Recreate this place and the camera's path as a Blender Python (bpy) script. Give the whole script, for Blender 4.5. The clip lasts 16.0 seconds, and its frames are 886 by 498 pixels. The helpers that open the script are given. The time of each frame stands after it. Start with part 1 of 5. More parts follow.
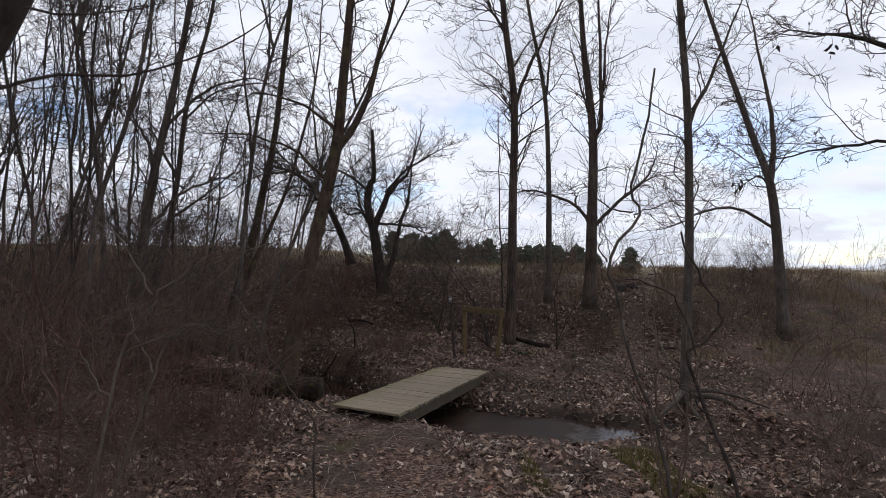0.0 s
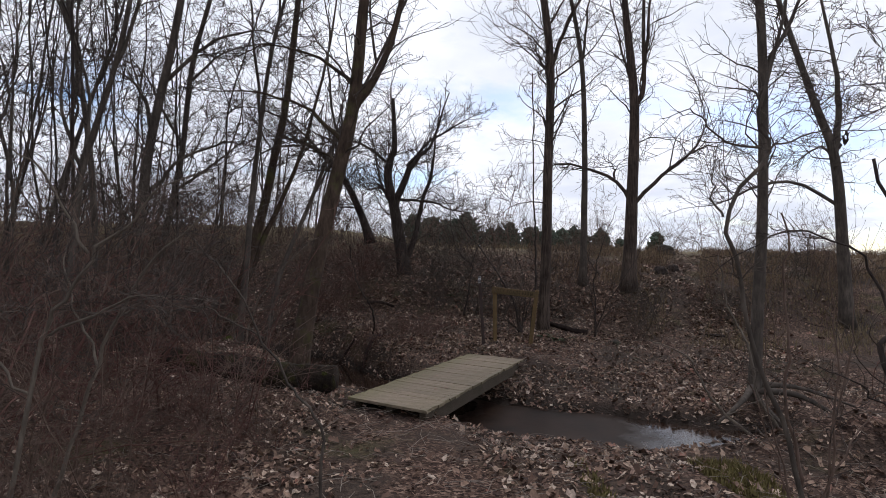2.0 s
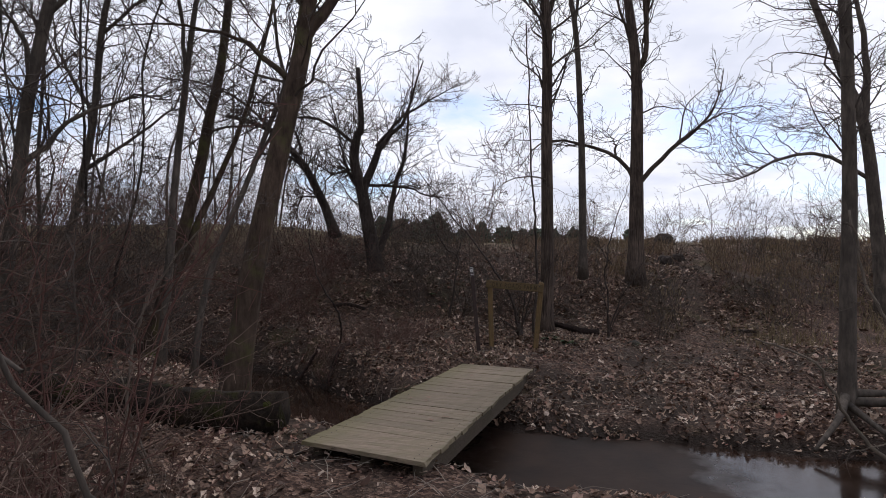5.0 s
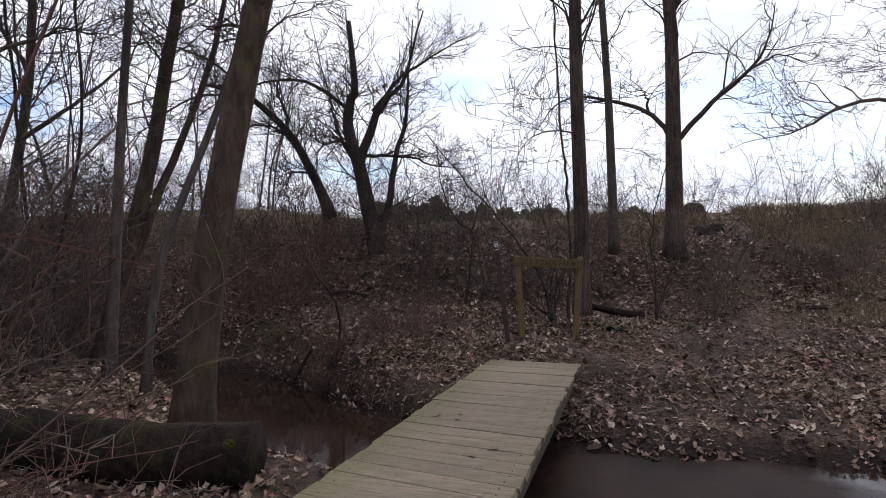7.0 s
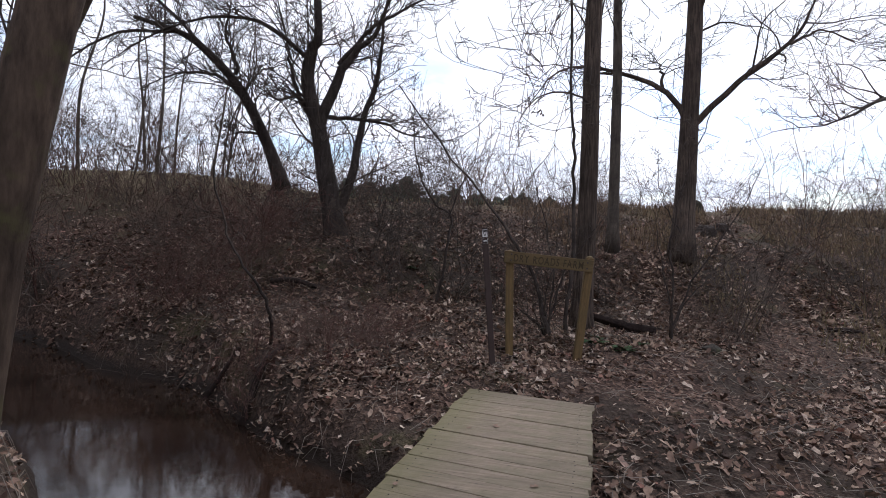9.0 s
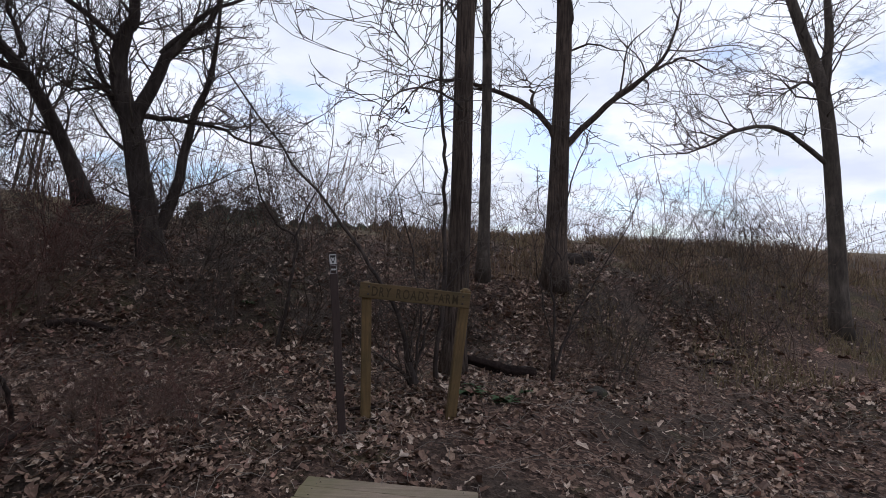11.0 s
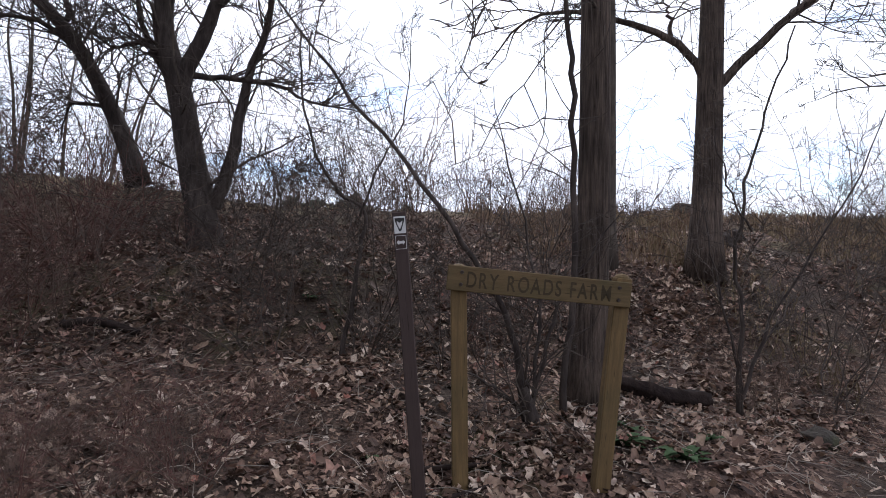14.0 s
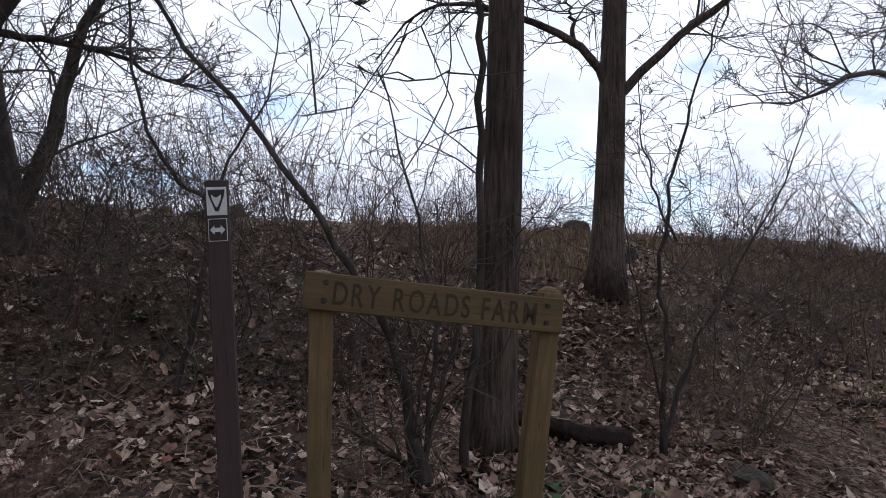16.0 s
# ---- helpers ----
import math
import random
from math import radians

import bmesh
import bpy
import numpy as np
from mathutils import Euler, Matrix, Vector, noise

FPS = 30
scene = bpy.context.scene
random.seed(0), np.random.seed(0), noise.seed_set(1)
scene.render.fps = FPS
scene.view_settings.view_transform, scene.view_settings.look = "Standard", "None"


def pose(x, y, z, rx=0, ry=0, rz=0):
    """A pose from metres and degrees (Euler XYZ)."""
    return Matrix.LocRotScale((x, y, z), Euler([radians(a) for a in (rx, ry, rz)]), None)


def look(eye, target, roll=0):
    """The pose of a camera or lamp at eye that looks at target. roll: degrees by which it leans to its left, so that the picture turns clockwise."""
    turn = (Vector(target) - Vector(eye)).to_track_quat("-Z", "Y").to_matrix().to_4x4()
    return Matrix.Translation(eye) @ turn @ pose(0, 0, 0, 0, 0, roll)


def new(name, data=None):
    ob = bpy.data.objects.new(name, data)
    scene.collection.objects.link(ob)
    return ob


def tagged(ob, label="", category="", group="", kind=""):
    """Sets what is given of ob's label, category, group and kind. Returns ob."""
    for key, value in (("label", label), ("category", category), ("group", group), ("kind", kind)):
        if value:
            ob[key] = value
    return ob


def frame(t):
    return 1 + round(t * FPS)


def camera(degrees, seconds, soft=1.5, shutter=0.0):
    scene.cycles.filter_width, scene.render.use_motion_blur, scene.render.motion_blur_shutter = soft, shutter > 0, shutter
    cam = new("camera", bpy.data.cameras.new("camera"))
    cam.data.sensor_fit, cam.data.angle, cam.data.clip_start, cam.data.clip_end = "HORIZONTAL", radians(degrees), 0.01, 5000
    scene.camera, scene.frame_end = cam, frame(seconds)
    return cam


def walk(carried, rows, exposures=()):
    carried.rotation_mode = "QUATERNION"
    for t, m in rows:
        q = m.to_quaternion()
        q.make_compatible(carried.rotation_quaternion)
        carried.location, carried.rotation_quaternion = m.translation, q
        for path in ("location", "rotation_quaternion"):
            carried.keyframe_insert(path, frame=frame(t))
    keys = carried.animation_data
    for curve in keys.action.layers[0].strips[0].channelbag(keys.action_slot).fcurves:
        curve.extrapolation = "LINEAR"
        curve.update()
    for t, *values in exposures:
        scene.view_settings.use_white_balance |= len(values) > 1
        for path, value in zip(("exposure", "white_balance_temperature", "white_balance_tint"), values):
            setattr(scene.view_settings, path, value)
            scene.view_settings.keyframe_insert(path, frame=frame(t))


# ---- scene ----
cam = camera(75.9, 16.0, 0.8)
PATH = [
    (0, (-0.131, -0.061, 1.497), (-0.106, 1.936, 1.6), 0.8),
    (0.5, (-0.174, 0.255, 1.458), (-0.256, 2.254, 1.471), 2.0),
    (1, (-0.212, 0.589, 1.424), (-0.37, 2.582, 1.439), -0.1),
    (1.5, (-0.247, 0.945, 1.392), (-0.21, 2.943, 1.458), 2.2),
    (2, (-0.325, 1.28, 1.325), (-0.365, 3.279, 1.376), 1.2),
    (2.5, (-0.39, 1.645, 1.259), (-0.553, 3.637, 1.331), 1.5),
    (3, (-0.419, 2.085, 1.22), (-0.426, 4.081, 1.337), 0.8),
    (3.5, (-0.47, 2.522, 1.173), (-0.5, 4.521, 1.221), -1.2),
    (3.7, (-0.493, 2.688, 1.163), (-0.471, 4.687, 1.21), 2.2),
    (5.8, (-0.662, 4.429, 0.956), (-0.614, 6.427, 1.036), -2.9),
    (6, (-0.662, 4.618, 0.945), (-0.769, 6.614, 1.016), -4.1),
    (6.5, (-0.729, 5.11, 0.908), (-0.766, 7.108, 0.996), -0.8),
    (7, (-0.844, 5.579, 0.898), (-0.768, 7.577, 0.916), -2.2),
    (7.5, (-0.868, 6.087, 0.885), (-0.942, 8.085, 0.94), -4.5),
    (8, (-0.971, 6.577, 0.911), (-0.853, 8.573, 0.866), -0.4),
    (8.5, (-0.93, 7.117, 0.887), (-0.743, 9.107, 0.813), -0.4),
    (9, (-0.804, 7.608, 0.955), (-0.614, 9.598, 0.916), 1.3),
    (9.5, (-0.538, 7.978, 0.956), (-0.021, 9.907, 1.062), 2.1),
    (9.7, (-0.462, 8.077, 0.963), (0.218, 9.956, 1.042), 1.8),
    (11.8, (-0.402, 9.627, 0.935), (0.152, 11.548, 1.003), -0.3),
    (12, (-0.381, 9.758, 0.928), (0.109, 11.696, 0.998), -0.8),
    (12.5, (-0.335, 10.096, 0.892), (0.076, 12.052, 0.956), 0.0),
    (13, (-0.251, 10.386, 0.877), (0.037, 12.365, 0.912), -1.3),
    (13.5, (-0.238, 10.575, 0.873), (-0.218, 12.573, 0.954), -1.8),
    (14, (-0.023, 11.032, 0.854), (0.319, 13.002, 0.89), 0.6),
    (14.5, (0.133, 11.34, 0.799), (0.715, 13.254, 0.8), 0.0),
    (15, (0.221, 11.57, 0.786), (0.626, 13.521, 0.965), -4.3),
    (15.5, (0.323, 11.726, 0.789), (0.898, 13.638, 0.896), -0.1),
    (16, (0.272, 11.981, 0.805), (0.981, 13.848, 0.91), 1.2),
]
EXPOSURE = [(0, -0.06, 6270, 14), (2.9, 0.1, 6290, 15), (3.5, -0.05, 6320, 16), (6.5, 0.2, 6230, 16), (8.9, 0.48, 6080, 15), (9.6, 0.22, 6060, 15), (12, 0.0, 6000, 15), (13, 0.12, 5980, 15), (13.5, 0.2, 5980, 15), (14, 0.68, 5980, 15), (14.6, 0.58, 5960, 15), (15, 0.32, 5960, 15), (16, 0.2, 5960, 14)]
walk(cam, [(t, look(eye, target, roll)) for t, eye, target, roll in PATH], EXPOSURE)


# ---- world, sun ----
def build_world():
    w = bpy.data.worlds.new("sky")
    scene.world = w
    w.use_nodes = True
    nt = w.node_tree
    nt.nodes.clear()
    out = nt.nodes.new("ShaderNodeOutputWorld")
    bg = nt.nodes.new("ShaderNodeBackground")
    sky = nt.nodes.new("ShaderNodeTexSky")
    sky.sky_type, sky.sun_disc = "NISHITA", False
    sky.sun_elevation, sky.sun_rotation = radians(38), radians(20)
    sky.air_density, sky.dust_density, sky.ozone_density = 1.0, 0.6, 2.0
    scale = nt.nodes.new("ShaderNodeMix")
    scale.data_type, scale.blend_type = "RGBA", "MULTIPLY"
    scale.inputs[0].default_value = 1.0
    scale.inputs[7].default_value = (SKY_BLUE, SKY_BLUE, SKY_BLUE, 1)
    # broken cloud sheet, flattened towards the horizon
    geo = nt.nodes.new("ShaderNodeTexCoord")
    sep = nt.nodes.new("ShaderNodeSeparateXYZ")
    lift = nt.nodes.new("ShaderNodeMath")
    lift.operation, lift.inputs[1].default_value = "ADD", 0.22
    top = nt.nodes.new("ShaderNodeMath")
    top.operation, top.inputs[1].default_value = "MAXIMUM", 0.1
    div = nt.nodes.new("ShaderNodeVectorMath")
    div.operation = "DIVIDE"
    comb = nt.nodes.new("ShaderNodeCombineXYZ")
    nz = nt.nodes.new("ShaderNodeTexNoise")
    nz.inputs["Scale"].default_value, nz.inputs["Detail"].default_value, nz.inputs["Roughness"].default_value = 1.5, 7, 0.55
    off = nt.nodes.new("ShaderNodeVectorMath")
    off.operation, off.inputs[1].default_value = "ADD", (3.3, 1.7, 0)
    ramp = nt.nodes.new("ShaderNodeValToRGB")
    ramp.color_ramp.elements[0].position, ramp.color_ramp.elements[0].color = 0.33, (0, 0, 0, 1)
    ramp.color_ramp.elements[1].position, ramp.color_ramp.elements[1].color = 0.45, (1, 1, 1, 1)
    shade = nt.nodes.new("ShaderNodeTexNoise")
    shade.inputs["Scale"].default_value, shade.inputs["Detail"].default_value = 2.6, 6
    cl = nt.nodes.new("ShaderNodeValToRGB")
    cl.color_ramp.elements[0].position, cl.color_ramp.elements[0].color = 0.35, (0.74 * CLOUD, 0.785 * CLOUD, 0.86 * CLOUD, 1)
    cl.color_ramp.elements[1].position, cl.color_ramp.elements[1].color = 0.62, (0.955 * CLOUD, 0.98 * CLOUD, 1.02 * CLOUD, 1)
    mix = nt.nodes.new("ShaderNodeMix")
    mix.data_type = "RGBA"
    L = nt.links.new
    L(geo.outputs["Generated"], sep.inputs[0])
    L(sep.outputs[2], lift.inputs[0])
    L(lift.outputs[0], top.inputs[0])
    for k in range(3):
        L(top.outputs[0], comb.inputs[k])
    L(geo.outputs["Generated"], div.inputs[0])
    L(comb.outputs[0], div.inputs[1])
    L(div.outputs[0], off.inputs[0])
    L(off.outputs[0], nz.inputs["Vector"])
    L(off.outputs[0], shade.inputs["Vector"])
    gap = nt.nodes.new("ShaderNodeMapRange")
    gap.inputs[1].default_value, gap.inputs[2].default_value, gap.inputs[3].default_value, gap.inputs[4].default_value = 0.34, 0.7, 0.0, -0.08
    thin_out = nt.nodes.new("ShaderNodeMath")
    L(sep.outputs[2], gap.inputs[0])
    L(nz.outputs["Fac"], thin_out.inputs[0])
    L(gap.outputs[0], thin_out.inputs[1])
    L(thin_out.outputs[0], ramp.inputs[0])
    L(shade.outputs["Fac"], cl.inputs[0])
    L(sky.outputs[0], scale.inputs[6])
    L(ramp.outputs[0], mix.inputs[0])
    L(scale.outputs[2], mix.inputs[6])
    L(cl.outputs[0], mix.inputs[7])
    L(mix.outputs[2], bg.inputs[0])
    bg.inputs[1].default_value = 1.0
    L(bg.outputs[0], out.inputs[0])


SKY_BLUE, CLOUD = 0.12, 1.04
build_world()
sun = new("sun", bpy.data.lights.new("sun", "SUN"))
sun.data.energy, sun.data.angle, sun.data.color = 1.2, radians(20), (1.0, 0.94, 0.86)
sun.matrix_world = look((4, 11, 14), (0, 0, 0))


# ---- materials ----
def mat(name, rough=0.9, spec=0.25):
    m = bpy.data.materials.new(name)
    m.use_nodes = True
    b = m.node_tree.nodes["Principled BSDF"]
    b.inputs["Roughness"].default_value = rough
    b.inputs["Specular IOR Level"].default_value = spec
    return m, m.node_tree, b


def coords(nt, scale=(1, 1, 1), kind="Object"):
    tc = nt.nodes.new("ShaderNodeTexCoord")
    mp = nt.nodes.new("ShaderNodeMapping")
    mp.inputs["Scale"].default_value = scale
    nt.links.new(tc.outputs[kind], mp.inputs[0])
    return mp.outputs[0]


def noise_tex(nt, vec, scale, detail=5, rough=0.6):
    n = nt.nodes.new("ShaderNodeTexNoise")
    n.inputs["Scale"].default_value, n.inputs["Detail"].default_value, n.inputs["Roughness"].default_value = scale, detail, rough
    nt.links.new(vec, n.inputs["Vector"])
    return n.outputs["Fac"]


def ramp_tex(nt, fac, stops):
    r = nt.nodes.new("ShaderNodeValToRGB")
    e = r.color_ramp.elements
    while len(e) < len(stops):
        e.new(0.5)
    for el, (p, c) in zip(e, stops):
        el.position, el.color = p, (*c, 1)
    nt.links.new(fac, r.inputs[0])
    return r.outputs[0]


def mix_col(nt, fac, a, b, blend="MIX"):
    m = nt.nodes.new("ShaderNodeMix")
    m.data_type, m.blend_type = "RGBA", blend
    for sock, v in ((0, fac), (6, a), (7, b)):
        if isinstance(v, (int, float)):
            m.inputs[sock].default_value = v
        elif isinstance(v, tuple):
            m.inputs[sock].default_value = (*v, 1)
        else:
            nt.links.new(v, m.inputs[sock])
    return m.outputs[2]


def bump(nt, bsdf, height, strength, dist):
    b = nt.nodes.new("ShaderNodeBump")
    b.inputs["Strength"].default_value, b.inputs["Distance"].default_value = strength, dist
    nt.links.new(height, b.inputs["Height"])
    nt.links.new(b.outputs[0], bsdf.inputs["Normal"])


def bark_mat(name, dark, light, ridge=14, stretch=0.12, depth=0.02, moss=None):
    m, nt, b = mat(name, 0.95, 0.15)
    v = coords(nt, (1, 1, stretch))
    big = noise_tex(nt, coords(nt), 1.7, 3)
    fur = noise_tex(nt, v, ridge, 6, 0.65)
    c = ramp_tex(nt, fur, [(0.3, dark), (0.7, light)])
    c = mix_col(nt, ramp_tex(nt, big, [(0.35, (0, 0, 0)), (0.7, (0.7, 0.7, 0.7))]), c, tuple(0.6 * k for k in dark), "MIX")
    if moss:
        f = ramp_tex(nt, noise_tex(nt, coords(nt), 3.5, 5), [(0.52, (0, 0, 0)), (0.66, (0.8, 0.8, 0.8))])
        c = mix_col(nt, f, c, moss)
    nt.links.new(c, b.inputs["Base Color"])
    bump(nt, b, fur, 0.9, depth)
    return m


BARK_RIDGED = bark_mat("bark_ridged", (0.022, 0.016, 0.013), (0.185, 0.137, 0.108), 40, 0.075, 0.05)
BARK_GREY = bark_mat("bark_grey", (0.05, 0.041, 0.034), (0.15, 0.123, 0.10), 16, 0.25, 0.012)
BARK_DARK = bark_mat("bark_dark", (0.026, 0.02, 0.018), (0.105, 0.082, 0.069), 18, 0.2, 0.02)
BARK_MOSSY = bark_mat("bark_mossy", (0.03, 0.02, 0.015), (0.115, 0.08, 0.057), 16, 0.25, 0.015, (0.075, 0.07, 0.028))
LOG_MOSS = bark_mat("log_moss", (0.014, 0.010, 0.008), (0.05, 0.036, 0.025), 14, 0.8, 0.06, (0.05, 0.05, 0.013))
BARK_PALE = bark_mat("bark_pale", (0.09, 0.073, 0.058), (0.23, 0.19, 0.15), 18, 0.3, 0.008)
LOG_ROT = bark_mat("log_rot", (0.014, 0.009, 0.008), (0.055, 0.037, 0.03), 12, 0.5, 0.03)


def twig_mat(name, a, b2):
    m, nt, b = mat(name, 0.9, 0.2)
    g = nt.nodes.new("ShaderNodeNewGeometry")
    c = ramp_tex(nt, g.outputs["Random Per Island"], [(0.0, a), (1.0, b2)])
    c = mix_col(nt, 0.5, c, ramp_tex(nt, noise_tex(nt, coords(nt), 9, 3), [(0.3, a), (0.75, b2)]))
    nt.links.new(c, b.inputs["Base Color"])
    return m


TWIG = twig_mat("twig", (0.035, 0.027, 0.023), (0.11, 0.086, 0.07))
CANE = twig_mat("cane", (0.048, 0.031, 0.024), (0.185, 0.127, 0.097))
WEED = twig_mat("dead_weeds", (0.10, 0.066, 0.046), (0.32, 0.225, 0.14))
CANE_RED = twig_mat("cane_red", (0.045, 0.022, 0.018), (0.165, 0.083, 0.066))
STRAW = twig_mat("straw", (0.10, 0.075, 0.042), (0.28, 0.215, 0.125))
MOSSY_GRASS = twig_mat("mossy_grass", (0.07, 0.06, 0.02), (0.23, 0.185, 0.075))
STICK_PALE = twig_mat("stick_pale", (0.14, 0.115, 0.095), (0.32, 0.27, 0.22))
FIELD = twig_mat("field_grass", (0.16, 0.12, 0.065), (0.36, 0.285, 0.165))
PINE = twig_mat("pine_needles", (0.04, 0.055, 0.042), (0.085, 0.105, 0.075))
FERN = twig_mat("green_leaf", (0.022, 0.042, 0.016), (0.055, 0.09, 0.034))


def leaf_mat():
    m, nt, b = mat("dead_leaf", 0.75, 0.3)
    g = nt.nodes.new("ShaderNodeNewGeometry")
    c = ramp_tex(nt, g.outputs["Random Per Island"], [(0.0, (0.032, 0.016, 0.011)), (0.28, (0.115, 0.063, 0.043)), (0.52, (0.21, 0.124, 0.085)),
                                                     (0.76, (0.37, 0.252, 0.175)), (0.92, (0.6, 0.475, 0.37)), (1.0, (0.24, 0.085, 0.055))])
    v = noise_tex(nt, coords(nt), 30, 4)
    c = mix_col(nt, ramp_tex(nt, v, [(0.35, (0.5, 0.5, 0.5)), (0.6, (0, 0, 0))]), c, (0.06, 0.04, 0.028))
    nt.links.new(c, b.inputs["Base Color"])
    return m


LEAF = leaf_mat()


def ground_mat():
    m, nt, b = mat("leaf_litter_ground", 0.95, 0.15)
    v = coords(nt)
    vo = nt.nodes.new("ShaderNodeTexVoronoi")
    vo.inputs["Scale"].default_value = 34
    wob = nt.nodes.new("ShaderNodeVectorMath")
    wob.operation = "ADD"
    n3 = nt.nodes.new("ShaderNodeTexNoise")
    n3.inputs["Scale"].default_value = 30
    nt.links.new(v, n3.inputs["Vector"])
    sc = nt.nodes.new("ShaderNodeVectorMath")
    sc.operation = "SCALE"
    sc.inputs["Scale"].default_value = 0.06
    nt.links.new(n3.outputs["Color"], sc.inputs[0])
    nt.links.new(v, wob.inputs[0])
    nt.links.new(sc.outputs[0], wob.inputs[1])
    nt.links.new(wob.outputs[0], vo.inputs["Vector"])
    sepc = nt.nodes.new("ShaderNodeSeparateColor")
    nt.links.new(vo.outputs["Color"], sepc.inputs[0])
    leaf = ramp_tex(nt, sepc.outputs[0], [(0.0, (0.018, 0.010, 0.008)), (0.4, (0.062, 0.036, 0.026)), (0.75, (0.125, 0.076, 0.055)), (1.0, (0.26, 0.175, 0.13))])
    soil = ramp_tex(nt, noise_tex(nt, v, 25, 6), [(0.3, (0.025, 0.018, 0.014)), (0.7, (0.085, 0.06, 0.045))])
    wear = ramp_tex(nt, noise_tex(nt, v, 0.9, 5), [(0.42, (0, 0, 0)), (0.6, (1, 1, 1))])
    c = mix_col(nt, wear, leaf, soil)
    mossy = ramp_tex(nt, noise_tex(nt, v, 0.55, 6, 0.7), [(0.56, (0, 0, 0)), (0.7, (0.6, 0.6, 0.6))])
    c = mix_col(nt, mossy, c, (0.085, 0.085, 0.028))
    # open field beyond the wood edge
    sep = nt.nodes.new("ShaderNodeSeparateXYZ")
    nt.links.new(v, sep.inputs[0])
    mr = nt.nodes.new("ShaderNodeMapRange")
    mr.inputs[1].default_value, mr.inputs[2].default_value = 21.0, 27.0
    nt.links.new(sep.outputs[1], mr.inputs[0])
    grass = ramp_tex(nt, noise_tex(nt, coords(nt, (1, 0.3, 1)), 2.2, 8, 0.7), [(0.3, (0.10, 0.078, 0.042)), (0.7, (0.33, 0.265, 0.15))])
    c = mix_col(nt, mr.outputs[0], c, grass)
    # wet mud along the waterline
    wet = nt.nodes.new("ShaderNodeMapRange")
    wet.inputs[1].default_value, wet.inputs[2].default_value = -0.86, -0.98
    nt.links.new(sep.outputs[2], wet.inputs[0])
    c = mix_col(nt, wet.outputs[0], c, (0.026, 0.017, 0.012))
    gloss = nt.nodes.new("ShaderNodeMapRange")
    gloss.inputs[3].default_value, gloss.inputs[4].default_value = 0.95, 0.75
    nt.links.new(wet.outputs[0], gloss.inputs[0])
    nt.links.new(gloss.outputs[0], b.inputs["Roughness"])
    nt.links.new(c, b.inputs["Base Color"])
    bump(nt, b, vo.outputs["Distance"], 0.6, 0.03)
    return m


GROUND = ground_mat()


def water_mat():
    m, nt, b = mat("stream_water", 0.04, 0.5)
    b.inputs["IOR"].default_value = 1.9
    c = ramp_tex(nt, noise_tex(nt, coords(nt), 1.3, 5), [(0.35, (0.012, 0.007, 0.005)), (0.65, (0.034, 0.02, 0.014))])
    nt.links.new(c, b.inputs["Base Color"])
    sep = nt.nodes.new("ShaderNodeSeparateXYZ")
    nt.links.new(coords(nt), sep.inputs[0])
    # muddy shallows below the bridge, ruffled water past them
    span = nt.nodes.new("ShaderNodeMapRange")
    span.inputs[1].default_value, span.inputs[2].default_value = -1.2, 4.8
    edge = nt.nodes.new("ShaderNodeMath")
    edge.operation, edge.inputs[1].default_value = "MULTIPLY_ADD", 1.6
    nt.links.new(noise_tex(nt, coords(nt), 1.6, 4), edge.inputs[0])
    nt.links.new(sep.outputs[0], edge.inputs[2])
    nt.links.new(edge.outputs[0], span.inputs[0])
    shallow = ramp_tex(nt, span.outputs[0], [(0.2, (0.03, 0.03, 0.03)), (0.38, (0.42, 0.42, 0.42)), (0.68, (0.4, 0.4, 0.4)), (0.78, (0.1, 0.1, 0.1))])
    nt.links.new(shallow, b.inputs["Roughness"])
    silt = ramp_tex(nt, span.outputs[0], [(0.2, (0.5, 0.5, 0.5)), (0.36, (0.02, 0.02, 0.02)), (0.68, (0.02, 0.02, 0.02)), (0.78, (0.16, 0.16, 0.16))])
    nt.links.new(silt, b.inputs["Specular IOR Level"])
    bump(nt, b, noise_tex(nt, coords(nt, (1, 1.8, 1)), 9, 3), 0.06, 0.012)
    return m


WATER = water_mat()


